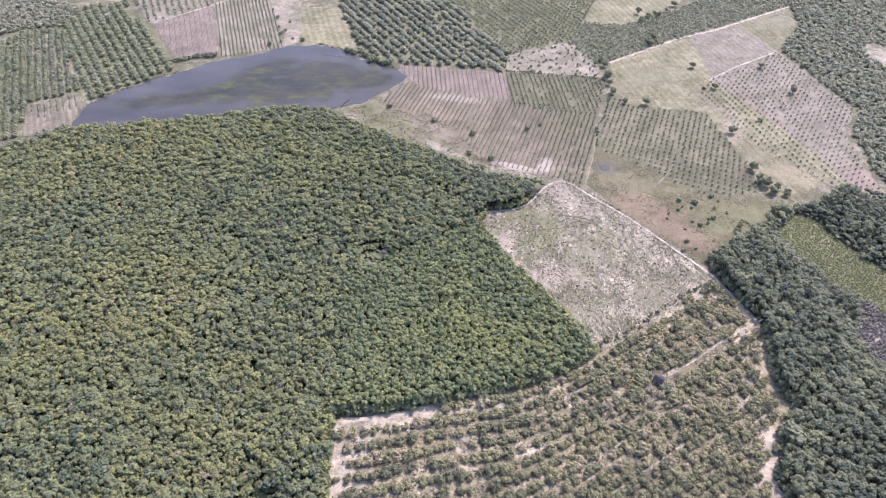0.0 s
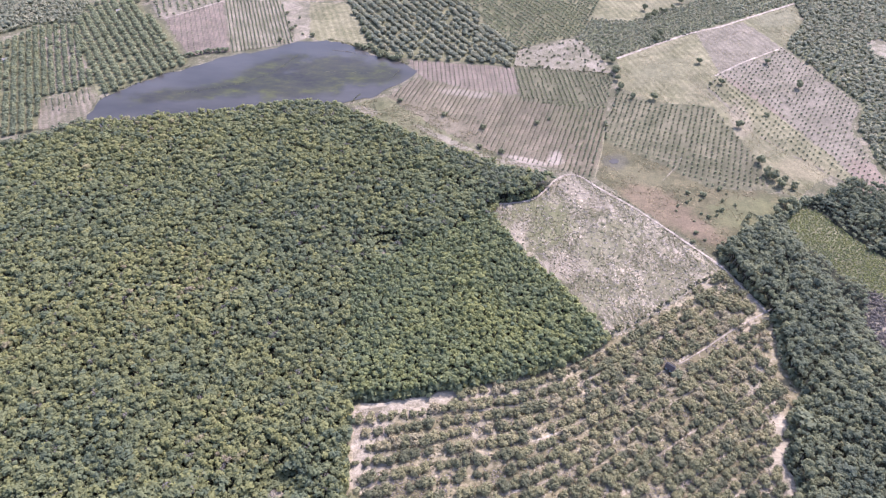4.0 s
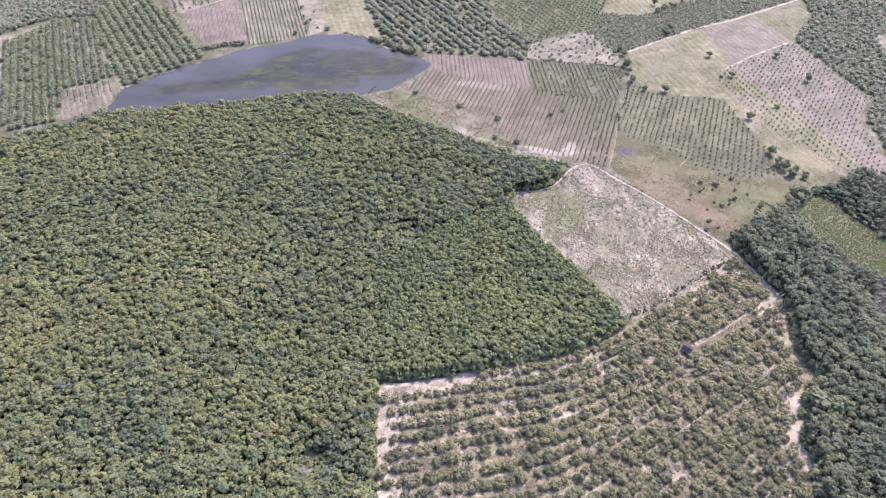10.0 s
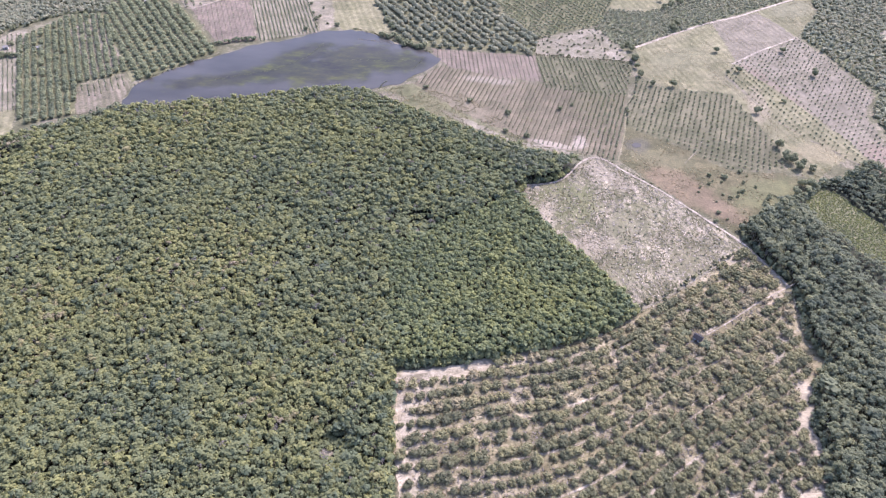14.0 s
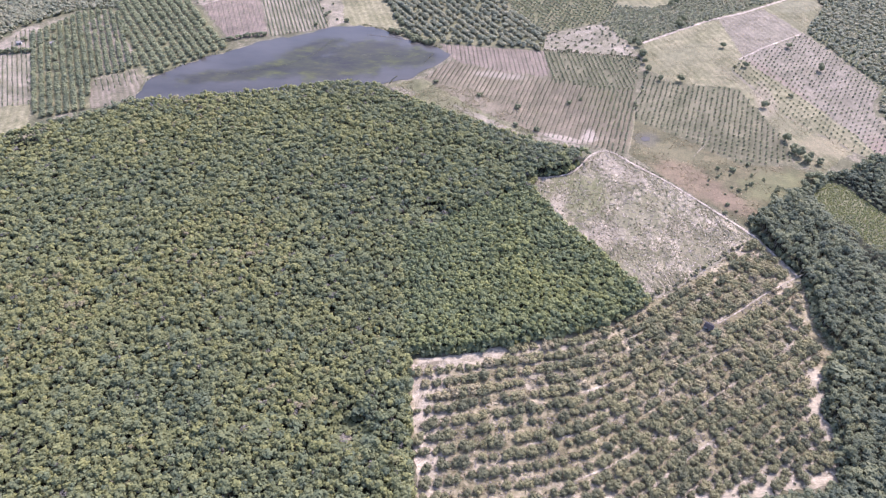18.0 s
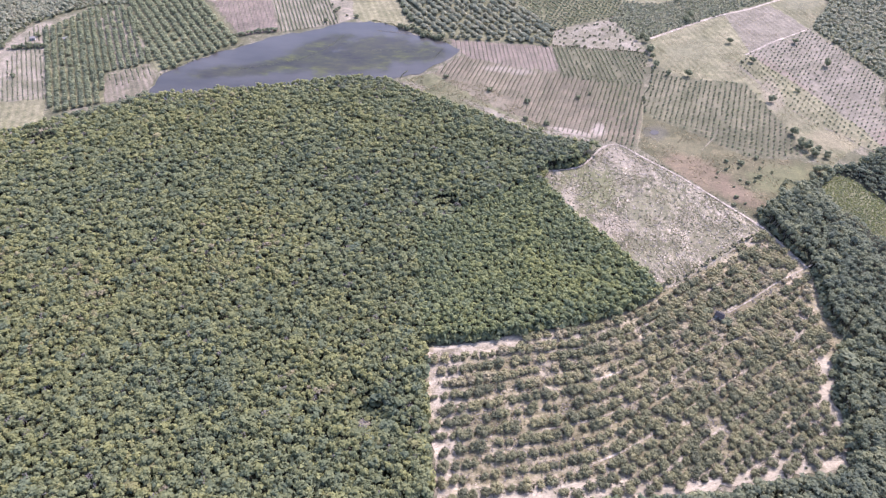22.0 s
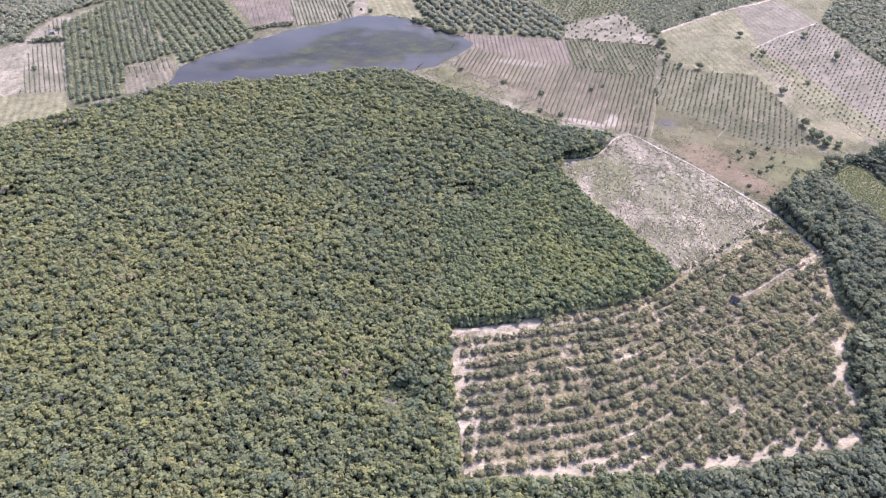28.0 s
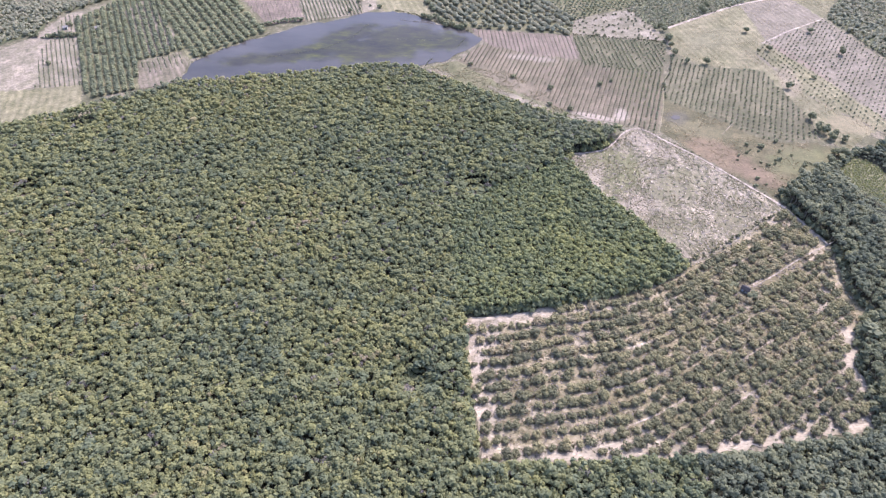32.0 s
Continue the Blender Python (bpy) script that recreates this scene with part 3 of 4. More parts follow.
FIELDS = [
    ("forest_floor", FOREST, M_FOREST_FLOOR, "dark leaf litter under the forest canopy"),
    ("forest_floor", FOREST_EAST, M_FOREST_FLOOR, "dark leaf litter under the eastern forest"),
    ("field", FALLOW, M_GRASS, "low green fallow strip between woods"),
    ("field", BRUSHLAND, M_SCRUB, "pale ground under leafless grey brush"),
    ("field", CLEARING, M_CLEARING, "cleared field of pale sand mottled with dry grass"),
    ("field", MEADOW, M_MEADOW, "dry meadow with reddish bare earth"),
    ("field", PASTURE, M_PASTURE, "large dry pasture with faint mowing lines"),
    ("field", PLANTED, M_YOUNG, "field planted with rows of young trees"),
    ("field", PLANTED_EAST, M_PINK, "pinkish field planted with young trees"),
    ("field", GREEN_EAST, M_PASTURE, "yellowish grass strip planted with young trees"),
    ("field", PLOUGHED, M_PINK, "ploughed pinkish field with fine furrows"),
    ("field", BROWN_ROWS, M_ROWS, "brown field with planted rows"),
    ("field", PINK_ROWS, M_PINK_ROWS, "pinkish field with planted rows beside the pond"),
    ("field", YOUNG, M_YOUNG, "field of young green fruit trees"),
    ("field", MARGIN, M_GRASS, "scrubby margin between forest and rows"),
    ("field", SCRUB, M_SCRUB, "pale scrubby field with scattered bushes"),
    ("field", CASHEW, M_GRASS, "dry grassy ground under cashew trees"),
    ("field", DENSE, M_GRASS, "shaded ground under a dense orchard"),
    ("field", SHRUBLAND, M_STRIP, "green shrubland beside the dirt road"),
    ("field", PASTURE_NORTH, M_PASTURE, "dry pasture beyond the shrubs"),
    ("field", WOODS_EAST, M_STRIP, "ground under open eastern woods"),
    ("field", PALE_EAST, M_SCRUB, "pale clearing in open woods"),
    ("field", GRASS_WEST, M_PASTURE, "dry yellowish field by the pond"),
    ("field", SAND_WEST, M_PALE, "strip of bare sand beside crop rows"),
    ("field", ROWS_WEST, M_PALE, "sandy field with narrow crop rows"),
    ("field", PINK_WEST, M_PINK_ROWS, "ploughed pinkish field with dotted seedlings"),
    ("field", ORCHARD_NORTH, M_PALE, "sandy ground of a far orchard"),
    ("field", ORCHARD_WEST, M_GRASS, "dry grass under a fruit orchard"),
    ("field", [(-326, 518), (-312, 548), (-290, 512), (-256, 466), (-276, 444), (-284, 456)], M_PALE, "bare pale sand between orchard rows"),
    ("field", WOODS_NORTHWEST, M_STRIP, "ground under northwestern shrub woods"),
    ("field", SAND_SHORE, M_SHORE, "bare sandy shore with stumps of rows"),
    ("field", SAND_FAR, M_PALE, "pale sandy field with a few rows"),
    ("field", GRASS_FAR, M_PASTURE, "yellowish grass at the forest edge"),
    ("field", WOODS_WEST, M_STRIP, "ground under western shrub woods"),
    ("field", ORCHARD, M_ORCHARD, "pale sandy earth with dry grass between tree rows"),
    ("field", [(-17, 176), (-10, 176), (-7, 168), (-11, 160), (-8, 150), (-12, 140), (-7, 128), (-10, 118), (-5, 105), (-9, 98), (-12, 115), (-14, 135), (-15, 155)], M_SAND, "bare bright sand along the forest side"),
    ("field", [(-15, 176), (4, 180), (22, 184), (26, 181), (10, 177), (-2, 173), (-9, 170)], M_SAND, "bare bright sand below the forest edge"),
    ("field", [(16, 106), (30, 109), (44, 112), (40, 108), (24, 104)], M_SAND, "bare bright sand at the orchard edge"),
    ("field", [(78, 109), (92, 114), (108, 116), (104, 111), (86, 108)], M_SAND, "bare bright sand at the orchard edge"),
    ("field", [(120, 117), (134, 126), (150, 137), (152, 134), (140, 123), (131, 116)], M_SAND, "tongue of bare sand between orchard rows"),
    ("field", [(98, 113), (112, 120), (128, 130), (130, 127), (117, 117), (108, 111)], M_SAND, "tongue of bare sand between orchard rows"),
    ("field", [(160, 140), (170, 152), (175, 150), (172, 138), (165, 132)], M_SAND, "patch of bare sand by the forest edge"),
    ("field", [(142, 121), (160, 131), (171, 137), (170, 124), (146, 120)], M_SAND, "bare bright sand in the orchard corner"),
]
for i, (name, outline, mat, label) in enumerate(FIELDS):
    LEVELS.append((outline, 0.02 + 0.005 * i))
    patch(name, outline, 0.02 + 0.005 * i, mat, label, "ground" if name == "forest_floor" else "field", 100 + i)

patch("water", POND, 0.23, M_WATER, "still grey pond with murky water", "water", 5, 1.2, 5)
patch("puddle", [(134, 372), (137, 375), (141, 374), (140, 370), (136, 369)], 0.24, M_PUDDLE, "small bluish puddle in the meadow", "water", 48, 0.25, 1)

TRACK_NORTH = [(121, 352), (131, 383), (135, 400), (139, 421), (147, 436), (153, 456)]
ROAD = [(165, 516), (205, 544), (240, 567), (269, 580), (314, 608), (361, 637)]
ribbon("track", TRACK, 1.5, 0.25, M_TRACK, "narrow pale dirt track worn into sand", "track", 1)
ribbon("track", TRACK_NORTH, 0.9, 0.1, M_FAR, "faint dirt track along a field edge", "track", 2)
ribbon("track", TRACK_ORCHARD, 0.75, 0.27, M_TRACK, "pale dirt track leading into the orchard", "track", 3)
ribbon("road", ROAD, 2.4, 0.14, M_TRACK, "pale dirt road between pasture and shrubs", "road", 4)
ribbon("track", [(241, 492), (269, 514), (315, 544)], 1.6, 0.1, M_TRACK, "pale path between two fields", "track", 5)
ribbon("track", [(218, 489), (226, 462), (236, 431), (246, 396)], 1.1, 0.085, M_FAR, "thin pale path across the pasture", "track", 6)
ribbon("track", [(166, 352), (181, 370), (187, 382)], 0.8, 0.085, M_SCRUB, "short pale path between meadow and young trees", "track", 12)
ribbon("track", [(-9, 99.5), (26, 101.5), (76, 107), (129, 116), (168, 123)], 1.6, 0.235, M_ORCHARD, "bare sandy strip along the orchard edge", "track", 7)
ribbon("track", [(-16, 176.5), (7, 180.5), (36, 188.5), (77, 201.5), (108, 219)], 1.8, 0.24, M_ORCHARD, "bare sandy strip below the forest edge", "track", 8)
ribbon("track", [(109, 221), (127, 231), (155, 252), (182, 271)], 1.2, 0.245, M_SCRUB, "faint sandy path between clearing and orchard", "track", 9)
ribbon("track", [(-414, 606), (-395, 570), (-377, 535)], 4.0, 0.25, M_TRACK, "pale track through shrub woods", "track", 11)
ribbon("track", [(-233, 566), (-191, 606), (-150, 648)], 2.0, 0.25, M_TRACK, "pale path along a ploughed field", "track", 10)

# ---------------------------------------------------------------- forests
rng = np.random.default_rng(11)


def shapes(count, seed, *args):
    return [crown_shape(np.random.default_rng(seed + k), *args) for k in range(count)]


def stems(count, seed, *args):
    return [stem_shape(np.random.default_rng(seed + k), *args) for k in range(count)]


def drift(xy, freq, seed):
    """A slow wander over the land, about -0.5 to 0.5."""
    return np.array([noise.noise(Vector((x * freq + seed, y * freq, seed))) for x, y in xy])


TALL = shapes(16, 200, 1.62, 2.9, 5.1, 50, 0.54, 3, 0.88, 0.58, (0.46, 0.64), 0.18, True)
TALL_FAR = shapes(12, 240, 1.55, 2.8, 5.2, 25, 0.74, 2, 0.94, 0.48, (0.52, 0.7), 0.14, True)
TALL_STEMS = stems(4, 300, 8.0, 0.12, 0, 1.0, 3)
LOW = shapes(12, 400, 1.4, 2.2, 4.5, 28, 0.6, 2, 0.92, 0.55, (0.5, 0.68), 0.16, True)
SHRUB = shapes(10, 500, 1.5, 2.2, 0.2, 18, 0.9, 2, 0.94, 0.5, (0.5, 0.68), 0.14, True)
TINY_BUSH = shapes(6, 540, 1.4, 1.3, 0.0, 22, 0.6, 2, 0.85, 0.5, (0.5, 0.7), 0.25, True)

GLADES = [[(x + a * math.cos(k), y + b * math.sin(k)) for k in range(0, 7)] for x, y, a, b in ((-12, 279, 3.4, 2.8), (-289, 264, 3.6, 3), (-45, 135, 3.4, 2.2), (-286, 335, 3.4, 2.8))]
for k, outline in enumerate(GLADES):
    patch("glade", outline, 0.235, M_SAND, "small bare sandy opening in the forest", "ground", 70 + k, 0.4, 2)


def lowered(xy):
    """Trees are low round the small sandy openings, most of all on their sunny side."""
    far = np.min([np.hypot(xy[:, 0] - np.mean(o, 0)[0] - 2, xy[:, 1] - np.mean(o, 0)[1] - 1.5) for o in GLADES], axis=0)
    return 0.22 + 0.78 * np.clip((far - 5) / 7, 0, 1)


xy = scatter(FOREST, 3.5, rng, 0.45, GLADES)
UNDER = shapes(5, 460, 2.3, 3.0, 4.8, 8, 1.2, 2, 1.0, 0.6, (0.42, 0.6), 0.15, True)
young = inside(xy, BLOCK)
for some, mat, high, label in ((xy[~young], LEAF_FOREST, 1.0, "leafy lower storey filling the forest canopy"), (xy[young], LEAF_BLOCK, 0.8, "leafy lower storey filling the regrowth")):
    many("understorey", UNDER, some, rng.uniform(0.85, 1.2, len(some)), rng, mat, label, "forest", high * rng.uniform(0.85, 1.15, len(some)) * lowered(some))
xy = scatter(FOREST, 2.3, rng, 0.48, [BLOCK] + GLADES)
for cut, kinds, label in ((xy[:, 1] < 225, TALL, "dense dry-season forest of mixed green and olive crowns"), (xy[:, 1] >= 225, TALL_FAR, "farther part of the dense olive-green forest")):
    some = xy[cut]
    some = some[~beside(some, TRACK[:6], 3.2)]
    size = rng.lognormal(-0.08, 0.3, len(some))
    high = np.clip(size, 0.75, 1.35) ** 0.45 * rng.uniform(0.93, 1.08, len(some)) * (1.0 + 0.16 * drift(some, 0.055, 4) + 0.08 * drift(some, 0.16, 8))
    high *= lowered(some)
    tone = np.clip(rng.normal(0.28, 0.1, len(some)), 0, 0.75) + 0.2 * (rng.random(len(some)) < 0.07) + 0.26 * drift(some, 0.012, 3) + 0.16 * drift(some, 0.05, 6)
    tone -= 0.16 * np.exp(-(np.hypot(some[:, 0] - 55, some[:, 1] - 348) / 45) ** 2)
    tone += 0.09 - 0.14 * np.clip((some[:, 0] + 200) / 200, 0, 1)
    many("forest", kinds, some, size, rng, LEAF_FOREST, label, "forest", high, TALL_STEMS, tone=tone)
xy = scatter(FOREST, 13.0, rng, 0.8, [BLOCK] + GLADES)
size = rng.uniform(1.4, 2.2, len(xy))
many("forest", TALL, xy, size, rng, LEAF_FOREST, "broad tall trees standing out of the forest canopy", "forest", rng.uniform(1.1, 1.25, len(xy)) * lowered(xy), TALL_STEMS, tone=rng.uniform(0.0, 0.5, len(xy)))
xy = scatter(FOREST, 14.0, rng, 0.8, [BLOCK] + GLADES)
many("bare_trees", shapes(5, 480, 1.6, 2.6, 5.2, 60, 0.42, 4, 0.0, 0.8, (0.4, 0.55), 0.5, True), xy, rng.uniform(0.8, 1.3, len(xy)), rng, LEAF_BARE, "greyish half-bare trees within the forest canopy", "trees", rng.uniform(0.98, 1.08, len(xy)), TALL_STEMS, tone=rng.uniform(0.3, 0.9, len(xy)))
for corners, label in (([(-300, 352), (-262, 364), (-236, 380), (-226, 390), (-232, 396), (-262, 372), (-290, 358)], "dark taller trees along the northwestern forest rim"),
                       ([(-100, 412), (-86, 424), (-66, 424), (-52, 416), (-66, 406), (-88, 406)], "dark taller trees standing on the forest rim by the pond"),
                       ([(20, 372), (44, 360), (70, 351), (92, 345), (74, 333), (50, 334), (30, 352)], "dark green trees on the point of the forest")):
    xy = scatter(corners, 4.4, rng, 0.6)
    xy = xy[~beside(xy, TRACK[:6], 5.0)]
    many("forest", TALL, xy, rng.uniform(1.1, 1.9, len(xy)), rng, LEAF_DARK, label, "forest", rng.uniform(1.02, 1.25, len(xy)), TALL_STEMS, tone=rng.uniform(0.0, 0.4, len(xy)))
xy = scatter(BLOCK, 1.9, rng, 0.45, GLADES)
size = rng.lognormal(-0.05, 0.22, len(xy))
rim = np.array(ragged(BLOCK, np.random.default_rng(8), 2.0, 0.0))
near = np.array([np.hypot(*(rim - p).T).min() for p in xy])
many("forest_regrowth", LOW, xy, size, rng, LEAF_BLOCK, "lower bright green regrowth inside the forest", "forest", size ** 0.4 * rng.uniform(0.94, 1.06, len(xy)) * (1 + 0.1 * drift(xy, 0.08, 2)) * lowered(xy), TALL_STEMS,
     tone=np.clip(rng.normal(0.24, 0.12, len(xy)), 0, 0.8) + 0.25 * drift(xy, 0.03, 5) + 0.16 * np.clip(near / 35, 0, 1))
xy = scatter(FOREST_EAST, 2.5, rng, 0.45, [FALLOW, BRUSHLAND])
xy = xy[~beside(xy, TRACK[9:], 2.6)]
size = rng.lognormal(0.1, 0.28, len(xy))
border = np.array(ragged(FALLOW + BRUSHLAND, np.random.default_rng(9), 2.0, 0.0))
near = np.array([np.hypot(*(border - p).T).min() for p in xy])
size = size * np.clip(0.6 + near / 20, 0.6, 1)
many("forest", TALL, xy, size, rng, LEAF_DARK, "dense dark green forest beside the orchard", "forest", np.clip(0.3 + near / 24, 0.3, 1) * np.clip(size, 0.75, 1.35) ** 0.5 * rng.uniform(0.92, 1.1, len(xy)) * (1 + 0.25 * drift(xy, 0.06, 3)), TALL_STEMS,
     tone=np.clip(rng.normal(0.22, 0.15, len(xy)), 0, 0.8) + 0.25 * drift(xy, 0.02, 7))
xy = scatter(FALLOW, 1.25, rng, 0.5)
many("shrubs", TINY_BUSH, xy, rng.uniform(0.3, 0.65, len(xy)), rng, LEAF_BLOCK, "low green shrubs on the fallow strip", "shrubs", tone=rng.uniform(0.2, 0.75, len(xy)))
xy = scatter(BRUSHLAND, 1.5, rng, 0.5)
many("brush", TINY_BUSH, xy, rng.uniform(0.4, 1.0, len(xy)), rng, LEAF_BARE, "grey leafless brush beside the forest", "brush")
# Far bush, its haze carried by the pale leaf colour and high tones.
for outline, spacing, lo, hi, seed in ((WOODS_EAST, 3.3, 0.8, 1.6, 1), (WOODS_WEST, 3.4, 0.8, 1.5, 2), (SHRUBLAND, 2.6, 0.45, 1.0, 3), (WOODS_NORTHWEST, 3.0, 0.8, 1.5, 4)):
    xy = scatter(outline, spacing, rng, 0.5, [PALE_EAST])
    many("shrubs", SHRUB, xy, rng.uniform(lo, hi, len(xy)), rng, LEAF_HAZED, "open far bush and small trees in haze-paled grey-green", "shrubs", tone=rng.uniform(0.25, 0.85, len(xy)))



def hedge(points, spacing, low, high, mat, label, wide=1.0, shape=SHRUB):
    """Bushes along a line."""
    pts = np.array(points, float)
    out = []
    for p, q in zip(pts[:-1], pts[1:]):
        k = max(1, int(np.linalg.norm(q - p) / spacing))
        out += [p + (q - p) * j / k for j in range(k)]
    xy = np.array(out) + rng.normal(0, wide, (len(out), 2))
    xy = xy[~(beside(xy, TRACK[:6], 1.3 * high) | beside(xy, TRACK[9:], 1.9))]
    many("hedge", shape, xy, rng.uniform(low, high, len(xy)), rng, mat, label, "bushes")


EDGE = FOREST[18:41]
hedge(EDGE, 1.0, 0.8, 1.5, LEAF_FOREST, "bushy leafy edge of the forest", 0.6)
hedge(EDGE, 1.2, 1.3, 2.1, LEAF_FOREST, "small leafy trees closing the forest edge", 0.9)
hedge(FOREST[40:44], 1.3, 0.9, 1.8, LEAF_FOREST, "bushy leafy forest edge below the orchard", 0.9)
hedge(FOREST_EAST[1:21], 1.1, 0.9, 1.9, LEAF_DARK, "dark bushy edge of the eastern forest", 0.9)
hedge([(77, 497.5), (125, 493), (157, 489)], 1.6, 0.35, 0.7, LEAF_SHRUB, "thin green hedge between two fields", 0.3)
hedge([(-196, 496), (-192, 499), (-179, 506), (-160, 511)], 1.6, 0.9, 1.5, LEAF_GREEN, "row of bushes along the pond shore", 0.8)
hedge([(-237, 431), (-228, 445), (-205, 469), (-183, 485)], 2.2, 0.25, 0.6, LEAF_DARK, "low weeds along the sandy pond shore", 0.5)
hedge([(-179, 443), (-162, 449), (-133, 462), (-114, 481), (-103, 507)], 0.8, 0.12, 0.3, LEAF_SHRUB, "line of weeds along a drowned dike", 0.8)
hedge([(-76, 480), (-52, 481), (-22, 483)], 1.2, 0.1, 0.24, LEAF_SHRUB, "thin line of weeds standing in the pond", 0.6)
hedge([(-75, 516), (-53, 513), (-42, 509)], 0.9, 0.15, 0.35, GRASS_DRY, "dry reeds along a low bank in the pond", 0.5)
hedge([(-50, 436), (-44, 450)], 1.3, 0.2, 0.5, LEAF_DARK, "row of weeds along an old fence by the pond", 0.3)
hedge([(-24, 470), (-16, 488)], 1.3, 0.15, 0.3, LEAF_DARK, "line of weeds by the pond edge", 0.2)
hedge([(-12, 497), (-37, 511), (-63, 529), (-83, 536)], 1.5, 0.3, 0.7, LEAF_SHRUB, "weedy far shore of the pond", 0.8)
hedge([(-372, 465), (-345, 470)], 1.5, 1.0, 1.6, LEAF_DARK, "dark hedge on pale sand", 0.5)
hedge([(214, 323), (224, 313)], 0.9, 0.3, 0.5, LEAF_DARK, "dark low hedge line in the meadow", 0.1)
hedge([(108, 359), (122, 345.5), (143, 325.5), (162, 302.5), (181, 279)], 2.4, 0.2, 0.5, LEAF_SHRUB, "low weeds along the track", 0.25)
hedge([(136, 400), (140, 421), (148, 436), (154, 456), (158, 470)], 3.2, 0.4, 1.2, LEAF_DARK, "scattered bushes along the field track", 0.6)
hedge([(109, 223), (127, 233), (155, 254), (180, 271)], 2.2, 0.4, 1.0, LEAF_CASHEW, "brush along the path above the orchard", 0.8)

# ---------------------------------------------------------------- orchards and planted rows
cashew = tree_models("cashew_tree", 10, 600, 3.0, 3.0, 0.3, 420, 0.46, LEAF_CASHEW, "spreading olive cashew tree in a sandy row", "tree", "cashew trees in the orchard", 0.17, 9, 0.74, 0.7, True)


def row_bend(x):
    """How far a row has climbed at x: nearly level in the west, bending northward in the east."""
    t = min(max((x - 40) / 60, 0), 1)
    lift = 0.2 * (x + 15)
    return lift + 0.46 * (60 * (t ** 3 - t ** 4 / 2) + max(0, x - 100))


rng = np.random.default_rng(21)
places = []
for k in range(-26, 14):
    x = -16 + rng.uniform(0, 4)
    while x < 205:
        slope = row_bend(x + 1) - row_bend(x)
        gap = 7.0 - 0.9 * min(max((x - 40) / 60, 0), 1)
        places.append((x + rng.normal(0, 0.5), 134.5 + gap * k + row_bend(x) + rng.normal(0, 0.4)))
        x += 4.5 * rng.uniform(0.75, 1.3) / math.hypot(1, slope)
places = np.array(places)
ALLEYS = []
for k in range(-14, 6):
    line = []
    for x in np.arange(20.0, 190.0, 3.0):
        y = 134.5 + (7.0 - 0.9 * min(max((x - 40) / 60, 0), 1)) * (k + 0.5) + row_bend(x)
        line.append((x, y))
    ALLEYS.append(line)


def on_alley(xy):
    """Which places lie on the worn strip half way between two rows."""
    off = np.array([(y - 134.5 - row_bend(x)) / (7.0 - 0.9 * min(max((x - 40) / 60, 0), 1)) for x, y in xy]) % 1.0
    return np.abs(off - 0.5) < 0.1


INNER = [(-15, 174), (7, 178.5), (36, 186.5), (77, 199), (109, 218.5), (127, 229), (182, 269.5), (196, 239), (189, 208), (192, 193), (180, 177), (172, 156), (173, 143), (168, 124), (129, 115.5), (76, 106.5),
         (26, 103.5), (-10, 101)]
places = places[(np.hypot(places[:, 0] - 135.5, places[:, 1] - 203) > 5) & inside(places, INNER) & (rng.random(len(places)) > 0.07)]
places = places[~beside(places, TRACK_ORCHARD, 1.9)]
places = places[np.argsort(places[:, 1])]
plant_things(cashew, places[:300], rng, 0.56, 1.04)
CASHEW_SHAPES = shapes(8, 620, 3.0, 3.0, 0.3, 230, 0.6, 9, 0.74, 0.7, (0.40, 0.58), 0.2, True)
many("cashew_trees", CASHEW_SHAPES, places[300:], rng.uniform(0.58, 1.08, len(places) - 300), rng, LEAF_CASHEW, "more olive cashew trees up to the far orchard corner", "trees", None, stems(3, 630, 2.2, 0.15, 4, 1.5), rng.uniform(0.0, 0.75, len(places) - 300))

orchard_tree = tree_models("fruit_tree", 6, 700, 3.2, 3.5, 0.3, 190, 0.8, LEAF_GREEN, "round green fruit tree in an orchard row", "tree", "fruit trees by the pond", 0.16, 7, 0.72, 0.55)
xy = grid(WEST_RIGHT, 6.2, 6.8, 34, rng, 0.15, 0.03)
plant_things(orchard_tree, xy, rng, 0.88, 1.05)
xy = grid(WEST_LEFT, 3.8, 5.3, 26, rng, 0.15, 0.03)
many("orchard", shapes(6, 720, 2.45, 3.0, 0.25, 90, 0.8, 6, 0.92, 0.5, (0.40, 0.58), 0.15, True), xy, rng.uniform(0.78, 1.02, len(xy)), rng, LEAF_GREEN, "older fruit trees grown together into hedge-like rows", "orchard", None, stems(3, 730, 2.2, 0.15, 3, 1.4))
xy = grid(CASHEW, 4.8, 7.4, 33, rng, 0.4, 0.06)
# Far cashews take the haze-paled leaves instead of LEAF_CASHEW.
many("cashew_trees", shapes(6, 760, 3.0, 3.4, 0.4, 110, 0.9, 7, 0.92, 0.52, (0.40, 0.58), 0.15, True), xy, rng.uniform(0.75, 1.15, len(xy)), rng, LEAF_HAZED, "orchard of large olive cashew trees beyond the pond", "trees", None, stems(3, 780, 2.5, 0.16, 4, 1.8), rng.uniform(0.2, 0.75, len(xy)))
ORCH = shapes(6, 800, 2.0, 2.6, 0.2, 24, 0.95, 4, 0.95)
xy = grid(DENSE, 4.3, 5.6, 31, rng, 0.2, 0.03)
many("orchard", ORCH, xy, rng.uniform(0.8, 1.0, len(xy)), rng, LEAF_GREEN, "dense orchard of small green trees in tight rows", "orchard")
xy = grid(ORCHARD_NORTH, 6.0, 6.0, 25, rng, 0.3, 0.05)
many("orchard", ORCH, xy, rng.uniform(0.7, 1.0, len(xy)), rng, LEAF_GREEN, "far orchard of small green trees on sand", "orchard")

